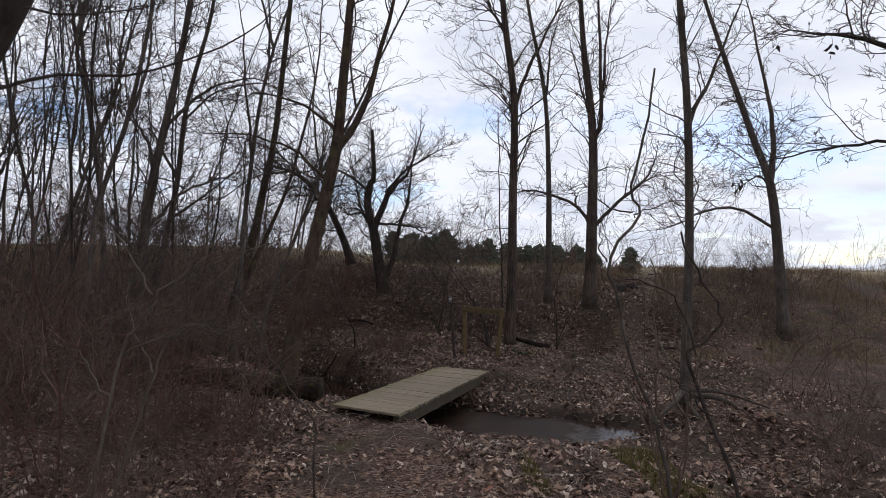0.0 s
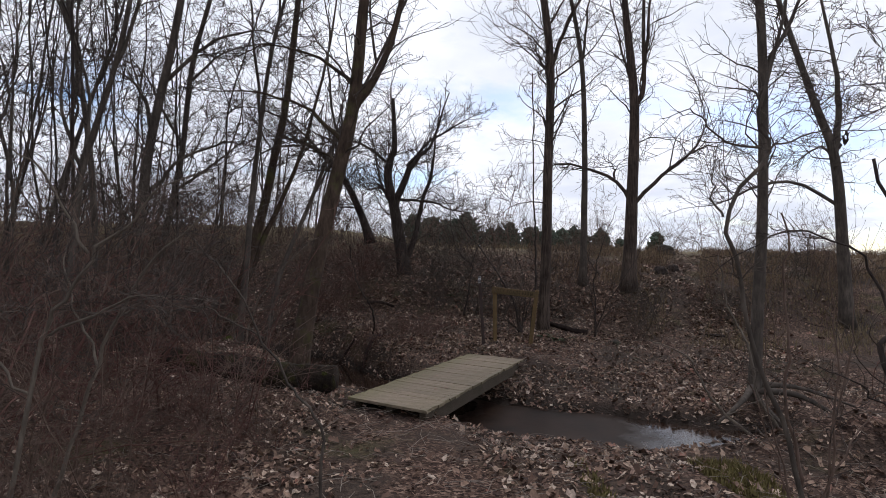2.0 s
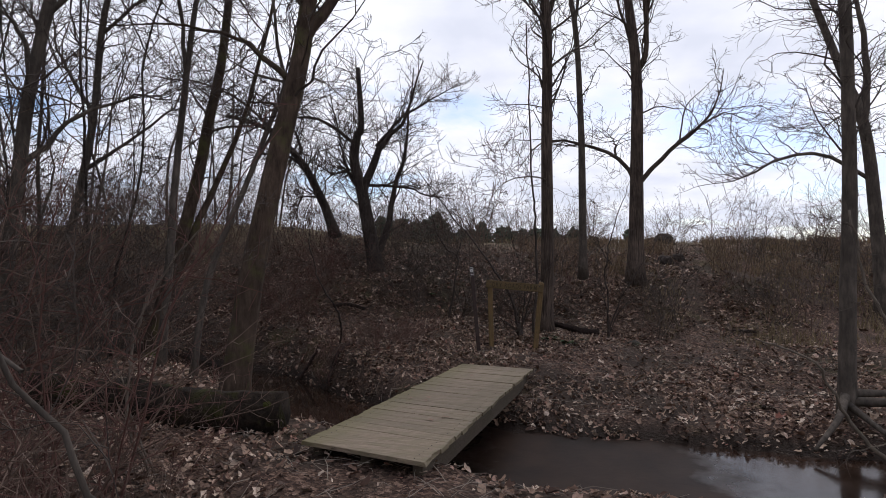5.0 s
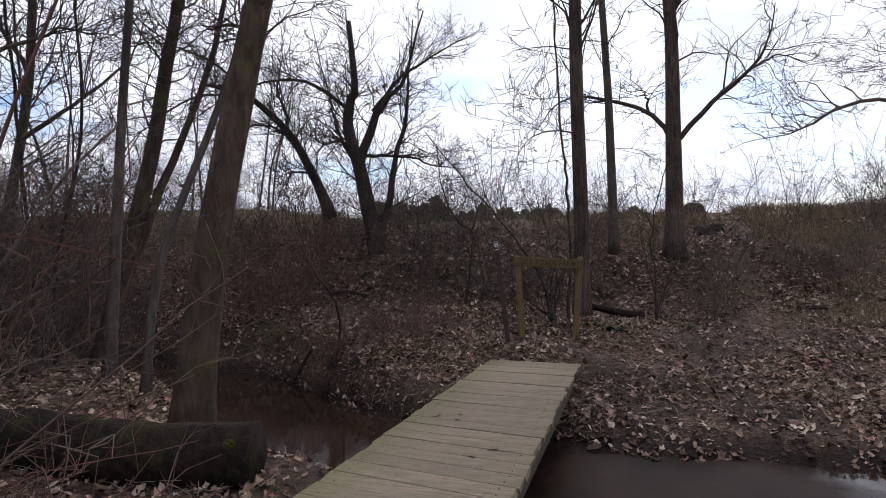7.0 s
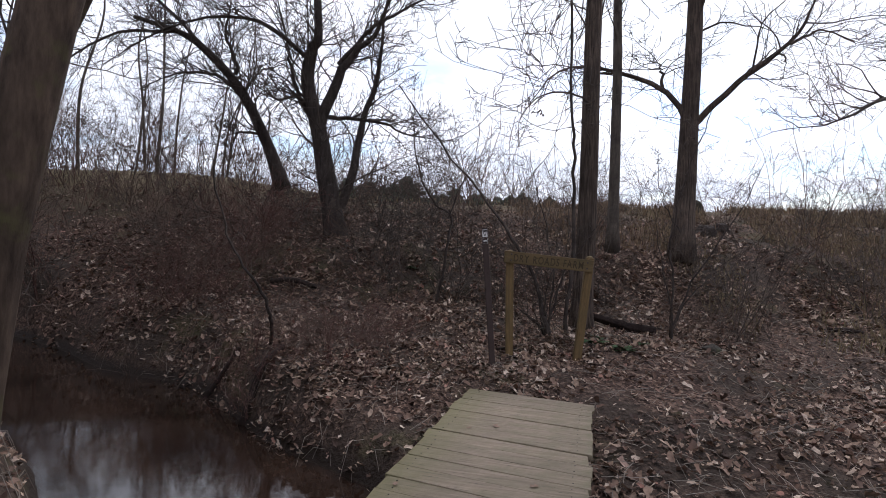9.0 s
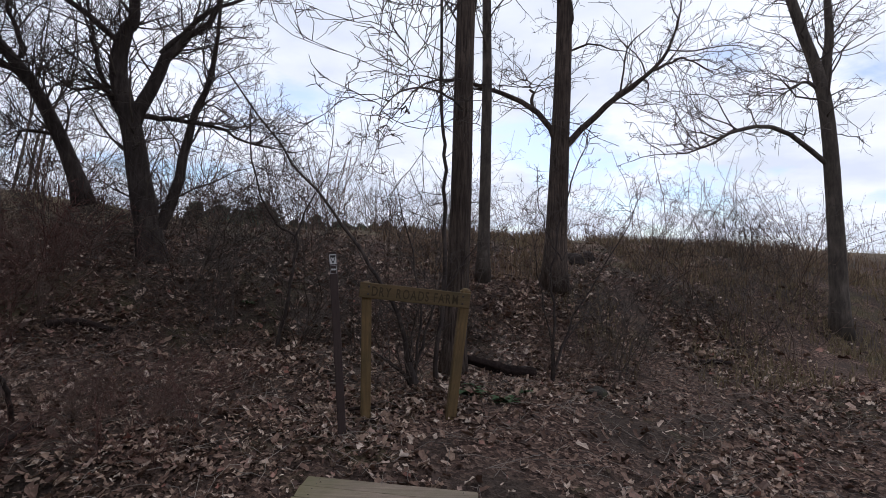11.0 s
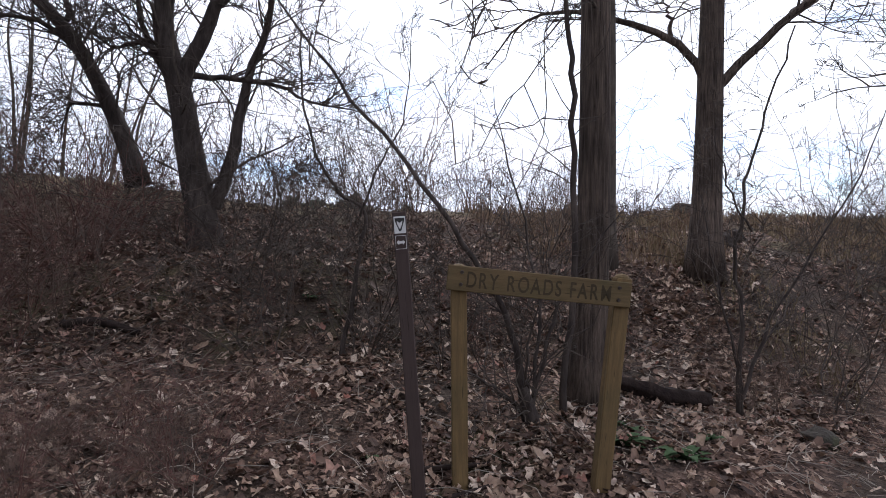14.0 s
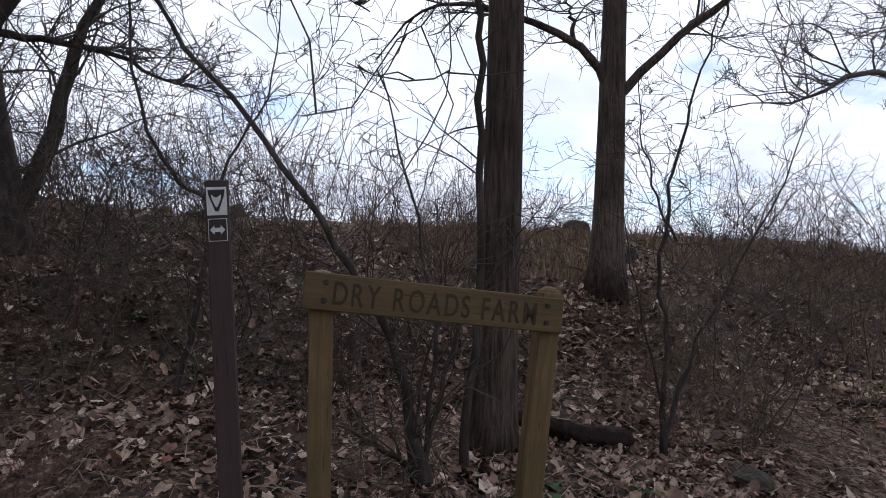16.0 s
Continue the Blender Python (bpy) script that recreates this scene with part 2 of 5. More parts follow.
def board_mat(name, a, b2, tint, amount, axis=0, edge=None):
    m, nt, b = mat(name, 0.8, 0.25)
    sc = [3.0, 3.0, 3.0]
    sc[axis] = 0.18
    inf = nt.nodes.new("ShaderNodeObjectInfo")
    off = nt.nodes.new("ShaderNodeVectorMath")
    off.operation = "ADD"
    nt.links.new(coords(nt, tuple(sc)), off.inputs[0])
    mul = nt.nodes.new("ShaderNodeMath")
    mul.operation, mul.inputs[1].default_value = "MULTIPLY", 40
    nt.links.new(inf.outputs["Random"], mul.inputs[0])
    nt.links.new(mul.outputs[0], off.inputs[1])
    g = noise_tex(nt, off.outputs[0], 14, 8, 0.75)
    c = ramp_tex(nt, g, [(0.27, a), (0.72, b2)])
    crack = ramp_tex(nt, noise_tex(nt, off.outputs[0], 42, 3, 0.5), [(0.3, (0.8, 0.8, 0.8)), (0.37, (0, 0, 0))])
    c = mix_col(nt, crack, c, tuple(0.35 * k for k in a))
    knots = nt.nodes.new("ShaderNodeTexVoronoi")
    knots.inputs["Scale"].default_value = 5
    nt.links.new(off.outputs[0], knots.inputs["Vector"])
    c = mix_col(nt, ramp_tex(nt, knots.outputs["Distance"], [(0.02, (0.75, 0.75, 0.75)), (0.12, (0, 0, 0))]), c, tuple(0.4 * k for k in a))
    st = ramp_tex(nt, noise_tex(nt, coords(nt, (1, 1, 1)), 2.2, 6, 0.7), [(0.42, (0, 0, 0)), (0.68, (amount,) * 3)])
    c = mix_col(nt, st, c, tint)
    if edge:
        se = nt.nodes.new("ShaderNodeSeparateXYZ")
        nt.links.new(coords(nt), se.inputs[0])
        mr = nt.nodes.new("ShaderNodeMapRange")
        mr.inputs[1].default_value, mr.inputs[2].default_value, mr.inputs[3].default_value, mr.inputs[4].default_value = -0.6, -0.22, 0.85, 0.0
        nt.links.new(se.outputs[0], mr.inputs[0])
        c = mix_col(nt, mix_col(nt, 1.0, mr.outputs[0], ramp_tex(nt, noise_tex(nt, coords(nt), 6, 5), [(0.3, (0.3, 0.3, 0.3)), (0.65, (1, 1, 1))]), "MULTIPLY"), c, edge)
    bri = ramp_tex(nt, inf.outputs["Random"], [(0, (0.86, 0.85, 0.84)), (1, (1.06, 1.05, 1.03))])
    c = mix_col(nt, 1.0, c, bri, "MULTIPLY")
    nt.links.new(c, b.inputs["Base Color"])
    bump(nt, b, g, 0.5, 0.006)
    return m


DECK = board_mat("weathered_deck_wood", (0.125, 0.093, 0.068), (0.35, 0.275, 0.2), (0.14, 0.125, 0.07), 0.7, 0, (0.135, 0.125, 0.05))
BEAM = board_mat("dark_beam_wood", (0.05, 0.038, 0.028), (0.13, 0.10, 0.075), (0.05, 0.05, 0.025), 0.5)
SIGN = board_mat("treated_sign_wood", (0.07, 0.045, 0.021), (0.15, 0.1, 0.047), (0.06, 0.054, 0.024), 0.6)
POSTW = board_mat("treated_post_wood", (0.082, 0.05, 0.022), (0.2, 0.13, 0.056), (0.075, 0.058, 0.026), 0.65, 2)
LETTER = board_mat("routed_letter_wood", (0.026, 0.018, 0.01), (0.07, 0.048, 0.024), (0.05, 0.04, 0.018), 0.5)
MARKER = board_mat("brown_marker_plastic", (0.042, 0.028, 0.025), (0.062, 0.042, 0.037), (0.035, 0.024, 0.021), 0.4, 2)


def plain_mat(name, col, rough=0.6):
    m, nt, b = mat(name, rough)
    n = noise_tex(nt, coords(nt), 40, 4)
    nt.links.new(ramp_tex(nt, n, [(0.3, tuple(0.75 * k for k in col)), (0.7, col)]), b.inputs["Base Color"])
    return m


WHITE = plain_mat("sticker_white", (0.62, 0.6, 0.58))
INK = plain_mat("sticker_dark", (0.03, 0.028, 0.026))
IRON = plain_mat("rusty_bolt", (0.045, 0.03, 0.024))
STONE = bark_mat("field_stone", (0.04, 0.034, 0.028), (0.11, 0.093, 0.076), 14, 1.0, 0.03, (0.05, 0.05, 0.025))


# ---- the lie of the land ----
STREAM_X = [-60, -30, -12, -6.3, -3.7, -2.2, -0.6, 0.6, 2.0, 3.5, 6, 12, 40]
STREAM_Y = [31, 27, 20.8, 16.4, 13.9, 11.9, 10.55, 9.85, 9.3, 8.9, 8.2, 7.2, 4]
WATER_Z = -1.05


def stream_offset(x, y):
    yc = np.interp(x, STREAM_X, STREAM_Y)
    sl = (np.interp(x + 0.5, STREAM_X, STREAM_Y) - np.interp(x - 0.5, STREAM_X, STREAM_Y))
    return (y - yc) / np.sqrt(1 + sl * sl)


def smooth(a, b, v):
    t = np.clip((v - a) / (b - a), 0, 1)
    return t * t * (3 - 2 * t)


def gz(x, y):
    """Height of the ground."""
    x, y = np.asarray(x, float), np.asarray(y, float)
    d = stream_offset(x, y)
    near = np.interp(y, [-60, -5, 0, 1.3, 2.5, 4.5, 6, 8, 30], [0.8, 0.4, 0.07, -0.1, -0.25, -0.46, -0.54, -0.57, -0.6])
    near = near + 0.22 * smooth(1.2, 4.5, -x) + 1.7 * smooth(7, 17, -x)
    yy = y - np.clip((-2.5 - x) * 0.45, 0, 2.2)
    far = np.interp(yy, [8, 11, 12.2, 13.4, 14.4, 15.5, 16.6, 17.4, 18.2, 19.3, 21, 23, 28, 60, 100, 300, 900],
                    [-0.95, -0.9, -0.74, -0.52, -0.37, -0.25, -0.08, 0.3, 0.75, 1.02, 1.45, 1.85, 2.1, 2.8, 3.4, 5.2, 8])
    far = far - 0.22 * smooth(1.5, 5, x) * smooth(11.2, 12.8, y) * (1 - smooth(15, 18, y)) + 0.12 * smooth(2.5, 4.5, x) * (1 - smooth(10.5, 12, y))
    far = far + 0.9 * smooth(0, 8, -x) * smooth(19.5, 26, y)
    near = near + 0.42 * np.exp(-((x - 4.0) / 1.3) ** 2 - ((y - 7.5) / 0.7) ** 2)
    near = near - 0.22 * smooth(6.0, 8.4, y) * smooth(-0.7, 0.4, x) * (1 - smooth(2.6, 4.0, x))
    plain = np.where(d < 0, near, far)
    w = 0.72 + 0.12 * np.sin(x * 2.3 + y)
    bed = WATER_Z - 0.22
    bar = smooth(0.1, 0.6, x) * (1 - smooth(1.65, 2.1, x + 0.15 * np.sin(5 * y))) + smooth(3.4, 3.9, x + 0.2 * np.sin(4 * y))
    bed = bed + bar * (0.16 + 0.03 * np.sin(x * 2.7 + y * 1.9 + 1.3 * np.sin(2.1 * y)) + 0.02 * np.sin(y * 5.3 - x * 3.1 + np.sin(3.7 * x)))
    m = smooth(w, w + np.where(d < 0, 0.75, 0.85), np.abs(d))
    bumps = 0.035 * np.sin(x * 1.9 + 0.7 * y) * np.sin(y * 2.3 - 0.4 * x) + 0.018 * np.sin(x * 5.1 + 1) * np.sin(y * 4.7 + x)
    path = np.exp(-((x + 0.5) / 0.7) ** 2) * (d < 0)
    return bed + (plain - bed) * m + bumps * m * (1 - 0.7 * path)


def axis_steps(lo, hi, step, far):
    core = list(np.arange(lo, hi + 1e-6, step))
    out, g = [], step
    v = hi
    while v < far:
        g *= 1.28
        v += g
        out.append(v)
    left, g, v = [], step, lo
    while v > -far:
        g *= 1.28
        v -= g
        left.append(v)
    return np.array(left[::-1] + core + out)


def mesh_ob(name, verts, faces, material, parent=None, label="", shade=True):
    me = bpy.data.meshes.new(name)
    me.from_pydata(verts if isinstance(verts, list) else verts.tolist(), [], faces if isinstance(faces, list) else faces.tolist())
    if shade:
        me.polygons.foreach_set("use_smooth", [True] * len(me.polygons))
    me.update()
    me.materials.append(material)
    ob = new(name, me)
    if parent is not None:
        ob.parent = parent
    if label:
        ob["label"] = label
    return ob


def part(name, bm, material, parent, label=""):
    me = bpy.data.meshes.new(name)
    bm.to_mesh(me)
    bm.free()
    me.materials.append(material)
    ob = new(name, me)
    ob.parent = parent
    if label:
        ob["label"] = label
    return ob


xs, ys = axis_steps(-9, 10, 0.14, 1500), axis_steps(-2, 22, 0.14, 1500)
X, Y = np.meshgrid(xs, ys)
Z = gz(X, Y)
V = np.stack([X.ravel(), Y.ravel(), Z.ravel()], 1)
nx, ny = len(xs), len(ys)
idx = np.arange(nx * ny).reshape(ny, nx)
F = np.stack([idx[:-1, :-1].ravel(), idx[:-1, 1:].ravel(), idx[1:, 1:].ravel(), idx[1:, :-1].ravel()], 1)
tagged(mesh_ob("ground", V, F, GROUND), "brown leaf-strewn woodland floor rising to a straw field", "ground", kind="structure")

# the stream's surface
sx = np.linspace(-20, 20, 160)
sy = np.interp(sx, STREAM_X, STREAM_Y)
wv, wf = [], []
for i, (a, b) in enumerate(zip(sx, sy)):
    for k, o in enumerate((-1.7, -0.6, 0.6, 1.7)):
        wv.append((a + 0.5 * o, b + 0.86 * o, WATER_Z + 0.004 * math.sin(3 * a + k)))
    if i:
        for k in range(3):
            q = 4 * i + k
            wf.append((q - 4, q, q + 1, q - 3))
tagged(mesh_ob("water", wv, wf, WATER), "shallow brown stream reflecting the pale sky", "stream", kind="structure")


# ---- strands: trunks, limbs, twigs ----
class Strands:
    def __init__(self):
        self.v, self.f, self.n = [], [], 0

    def tube(self, pts, radii, sides=3, cap=False, ridge=0.0, rng=None):
        pts, radii = np.asarray(pts, float), np.asarray(radii, float)
        n = len(pts)
        tan = np.gradient(pts, axis=0)
        tan /= np.linalg.norm(tan, axis=1, keepdims=True) + 1e-9
        mean = pts[-1] - pts[0]
        ref = np.array((1.0, 0, 0)) if abs(mean[0]) < 0.7 * np.linalg.norm(mean) + 1e-9 else np.array((0, 1.0, 0.0))
        u = np.cross(tan, ref)
        u /= np.linalg.norm(u, axis=1, keepdims=True) + 1e-9
        w = np.cross(tan, u)
        a = np.linspace(0, 2 * np.pi, sides, endpoint=False)
        rr = radii[:, None] * np.ones((1, sides))
        if ridge:
            prof = rng.normal(0, 1, (n, sides))
            base = rng.normal(0, 1, sides)
            rr = rr * (1 + ridge * (0.7 * base[None] + 0.5 * prof))
        ring = pts[:, None] + rr[..., None] * (np.cos(a)[None, :, None] * u[:, None] + np.sin(a)[None, :, None] * w[:, None])
        self.v.append(ring.reshape(-1, 3))
        i = np.arange((n - 1) * sides).reshape(n - 1, sides) + self.n
        j = np.roll(i, -1, axis=1)
        self.f.extend(np.stack([i, j, j + sides, i + sides], -1).reshape(-1, 4).tolist())
        if cap:
            self.f.append(list(range(self.n + sides - 1, self.n - 1, -1)))
            self.f.append(list(range(self.n + (n - 1) * sides, self.n + n * sides)))
        self.n += n * sides

    def ob(self, name, material, parent=None, label="", shade=True):
        return mesh_ob(name, np.concatenate(self.v), self.f, material, parent, label, shade)


def spline(pts, n):
    """A smooth line through a few points (Catmull-Rom)."""
    p = np.asarray(pts, float)
    p = np.vstack([2 * p[0] - p[1], p, 2 * p[-1] - p[-2]])
    out = []
    m = len(p) - 3
    for t in np.linspace(0, m - 1e-6, n):
        i = int(t)
        f = t - i
        a, b, c, d = p[i:i + 4]
        out.append(0.5 * (2 * b + (c - a) * f + (2 * a - 5 * b + 4 * c - d) * f * f + (3 * b - a - 3 * c + d) * f ** 3))
    return np.array(out)


def unit(v):
    return v / (np.linalg.norm(v) + 1e-9)


def sway(rng, p, d, length, n, wander, up):
    pts = [np.array(p, float)]
    d = unit(np.array(d, float))
    step = length / (n - 1)
    for _ in range(n - 1):
        d = unit(d + rng.normal(0, wander, 3) + np.array((0, 0, up)))
        pts.append(pts[-1] + d * step)
    return np.array(pts)


def aside(rng, d, angle):
    r = rng.normal(0, 1, 3)
    r = unit(r - d * np.dot(r, d))
    return unit(d * math.cos(angle) + r * math.sin(angle))


def twigs(st, rng, line, r, count, length, depth, thin, wander=0.2, up=0.03, lo=0.15, angle=(0.45, 1.05), kids=(3, 6)):
    """Side shoots along a line, branching again depth times."""
    n = len(line)
    for _ in range(int(count)):
        t = lo + (0.98 - lo) * rng.random()
        i = min(n - 2, int(t * (n - 1)))
        p = line[i] + (line[i + 1] - line[i]) * rng.random()
        d = aside(rng, unit(line[i + 1] - line[i]), rng.uniform(*angle))
        if d[2] < -0.1 and rng.random() < 0.6:
            d[2] *= -0.6
        L = length * rng.uniform(0.4, 1.25) * (1 - 0.4 * t)
        k = max((3, 5, 7, 9)[min(depth, 3)], min(11, int(L / 0.2)))
        pts = sway(rng, p, d, L, k, 1.35 * wander * (7 / k) ** 0.5, up)
        rr = max(thin, min(r * (1 - 0.5 * t) * 0.5, 0.009 * L + thin))
        st.tube(pts, np.linspace(rr, thin * 0.6, k), 4 if rr > 0.02 else 3)
        if depth:
            twigs(st, rng, pts, rr, rng.integers(*kids), L * 0.6, depth - 1, thin, wander, up, 0.2, angle, kids)


def crooked(rng, line, amount):
    """Small kinks along a line, none at its foot."""
    kink = np.cumsum(rng.normal(0, 1, (len(line), 3)), axis=0)
    kink = kink - np.linspace(0, 1, len(line))[:, None] * kink[-1]
    kink = kink + 0.5 * rng.normal(0, 1, (len(line), 3))
    kink[0] = 0
    return line + amount * kink * np.array((1, 1, 0.5))


def tree(name, label, trunk, r0, r1, limbs=(), seed=1, bark=None, shoots=24, shoot_len=1.6, depth=1, thin=0.006, bare=0.3, sides=12, ridge=0.03, category="tree", group="", flare=0.45, droop=0.02, roots=()):
    """A standing tree: trunk along a line, named limbs, and fine twigs."""
    rng = np.random.default_rng(seed)
    bark = bark or BARK_GREY
    base = np.array(trunk[0], float)
    root = new(name)
    root.location = base
    st = Strands()
    n = 26
    line = spline(trunk, n) - base
    if r0 < 0.04:
        line = crooked(rng, line, 0.014)
    h = np.linalg.norm(line - line[0], axis=1)
    rad = np.linspace(r0, r1, n) * (1 + flare * np.exp(-h / (1.6 * r0 + 0.05)))
    line[0, 2] -= 0.12
    st.tube(line, rad, sides, True, ridge, rng)
    st.ob("trunk", bark, root)
    for pts, a in roots:
        rs = Strands()
        l = spline(np.array(pts, float) - base, 10)
        rs.tube(l, np.linspace(a, 0.3 * a, 10), 7, True, 0.08, rng)
        rs.ob("root", bark, root)
    tw = Strands()
    twigs(tw, rng, line, r1 * 1.2, shoots, shoot_len, depth, thin, up=droop, lo=bare)
    for pts, a in limbs:
        ls = Strands()
        l = spline(np.array(pts, float) - base, 14)
        l = crooked(rng, l, 0.016 if a < 0.03 else 0.024)
        ls.tube(l, np.linspace(a, max(0.12 * a, thin), 14), 8, False, ridge, rng)
        ls.ob("limb", bark, root)
        twigs(tw, rng, l, a * 0.8, max(5, int(shoots * 0.45)), shoot_len * 0.8, depth, thin, up=droop, lo=0.15)
    crown = tw.ob("crown", TWIG, root, "", False)
    crown["kind"] = "stuff"
    tagged(root, label, category, group)
    return root


# ---- the big trees ----
tree("tree", "tall furrowed grey-brown tree standing behind the wooden sign", [(1.88, 15.29, -0.33), (1.93, 15.28, 1.4), (1.94, 15.28, 3.6), (1.96, 15.28, 6.3), (1.7, 15.3, 8.5), (1.5, 15.3, 10.5)], 0.14, 0.07,
     [([(1.9, 15.2, 2.85), (1.45, 14.6, 2.8), (0.9, 14.05, 2.6), (0.6, 13.8, 2.25)], 0.016), ([(1.95, 15.28, 6.2), (2.27, 15.24, 7.2), (3.14, 15.13, 9.0), (3.4, 15.1, 10.2)], 0.06), ([(1.93, 15.28, 5.9), (1.75, 15.3, 6.4), (1.6, 15.33, 6.9)], 0.045),
      ([(1.7, 15.3, 8.3), (1.3, 15.2, 9.0), (1.0, 15.0, 10.2)], 0.05)],
     11, BARK_RIDGED, 44, 2.8, 2, 0.0045, 0.4, 44, 0.006)
tree("tree", "slim straight grey tree on the brushy slope", [(3.52, 18.3, 0.85), (3.53, 18.3, 3.0), (3.51, 18.3, 5.0), (3.38, 18.32, 7.6), (2.9, 18.4, 10.2), (2.7, 18.4, 11.5)], 0.11, 0.04,
     [([(3.4, 18.3, 7.5), (3.56, 18.29, 9.2), (3.98, 18.2, 10.6)], 0.045)], 12, BARK_GREY, 34, 1.9, 2, 0.005, 0.3)
tree("tree", "broad grey tree with two low spreading limbs on the slope", [(4.78, 18.0, 0.72), (4.84, 17.97, 3.3), (4.87, 17.97, 6.2), (4.6, 18.05, 9.0), (4.45, 18.07, 11.5)], 0.2, 0.06,
     [([(4.8, 17.97, 3.2), (4.35, 18.25, 3.96), (3.68, 18.67, 4.25), (3.18, 18.98, 4.44), (2.58, 19.36, 4.41), (2.12, 19.64, 3.85)], 0.06),
      ([(4.95, 17.9, 3.25), (5.51, 17.53, 3.99), (6.15, 17.13, 4.53), (6.43, 16.96, 5.01), (6.6, 16.9, 5.8)], 0.065),
      ([(6.15, 17.13, 4.53), (6.55, 16.88, 4.72), (6.99, 16.6, 4.39)], 0.03),
      ([(4.4, 18.2, 3.95), (4.32, 18.2, 4.3), (4.25, 18.2, 4.45)], 0.035),
      ([(4.87, 17.97, 6.0), (5.14, 17.89, 6.94), (5.0, 17.94, 10.4), (5.0, 17.9, 11.5)], 0.09), ([(5.1, 17.9, 6.8), (5.3, 17.84, 8.6), (5.45, 17.84, 10.9)], 0.07),
      ([(4.85, 17.97, 6.6), (4.4, 18.1, 8.2), (4.0, 18.1, 9.8)], 0.045)], 13, BARK_RIDGED, 34, 2.5, 2, 0.0045, 0.3, 24, 0.008, droop=-0.02)
tree("tree", "slender straight grey tree beside the wet hollow", [(4.5, 10.5, -0.9), (4.55, 10.48, 0.8), (4.6, 10.46, 2.33), (4.58, 10.45, 4.7), (4.47, 10.5, 6.9), (4.4, 10.5, 9.3)], 0.1, 0.05,
     [([(4.58, 10.45, 4.4), (4.9, 10.45, 5.2), (5.4, 10.4, 6.3), (5.9, 10.3, 7.7)], 0.045)], 14, BARK_GREY, 30, 1.7, 2, 0.004, 0.35,
     roots=[([(4.5, 10.5, -0.5), (4.1, 10.1, -0.7), (3.6, 9.8, -0.95)], 0.06), ([(4.5, 10.5, -0.6), (4.9, 10.0, -0.55), (5.3, 9.6, -0.8)], 0.06), ([(4.5, 10.5, -0.5), (5.1, 10.3, -0.5), (5.9, 10.2, -0.75)], 0.05), ([(4.45, 10.45, -0.6), (4.4, 9.9, -0.75), (4.5, 9.4, -1.0)], 0.05)])
tree("tree", "forked grey tree at the edge of the field", [(10.25, 16.77, -0.1), (10.15, 16.8, 2.0), (9.99, 16.89, 4.39), (9.59, 17.12, 5.97), (9.0, 17.5, 8.4), (8.4, 17.8, 10.8)], 0.17, 0.05,
     [([(9.98, 16.9, 4.6), (10.04, 16.86, 5.92), (9.8, 17.0, 8.0), (9.4, 17.2, 10.6)], 0.1), ([(9.98, 16.9, 4.4), (9.7, 17.1, 4.75), (9.4, 17.23, 4.6), (9.01, 17.46, 4.2)], 0.04), ([(10.08, 16.85, 3.1), (9.0, 17.0, 3.75), (7.95, 17.0, 3.62), (7.34, 17.0, 3.34), (6.9, 17.0, 3.14), (6.1, 17.0, 3.0)], 0.05)], 15, BARK_GREY, 40, 2.3, 2, 0.005, 0.3, droop=-0.02)
tree("tree", "leaning forked tree with greenish bark on the stream bank", [(-2.8, 10.3, -0.62), (-2.6, 10.4, 1.0), (-2.33, 10.5, 2.42), (-2.06, 10.65, 3.9), (-1.95, 10.7, 5.4), (-1.86, 10.77, 6.9), (-1.75, 10.8, 9.0)], 0.155, 0.055,
     [([(-2.08, 10.64, 3.8), (-1.66, 10.82, 4.8), (-1.13, 10.94, 6.9), (-0.8, 11.0, 8.6)], 0.085), ([(-2.2, 10.6, 3.3), (-2.9, 11.0, 3.9), (-3.9, 11.4, 4.3), (-5.2, 11.8, 4.5)], 0.04),
      ([(-2.3, 10.6, 2.7), (-2.7, 11.2, 3.2), (-3.2, 11.8, 3.4)], 0.03), ([(-2.05, 10.65, 4.3), (-2.8, 11.0, 4.9), (-3.8, 11.4, 5.2), (-4.9, 11.9, 5.0)], 0.035)], 16, BARK_MOSSY, 40, 2.0, 2, 0.004, 0.35, 20)
tree("tree", "pale slim leaning twin-stemmed tree with mossy foot", [(-5.12, 13.1, -0.6), (-4.8, 13.3, 0.9), (-4.48, 13.5, 2.44), (-4.3, 13.6, 3.62), (-4.11, 13.7, 4.84), (-3.9, 13.7, 7.2), (-3.7, 13.7, 9.8)], 0.12, 0.05,
     [([(-5.05, 13.1, -0.3), (-4.55, 13.4, 1.68), (-4.12, 13.6, 2.84), (-3.63, 13.8, 4.51), (-3.2, 13.9, 6.6), (-3.0, 13.9, 9.0)], 0.075)], 17, BARK_MOSSY, 30, 1.7, 2, 0.004, 0.35)
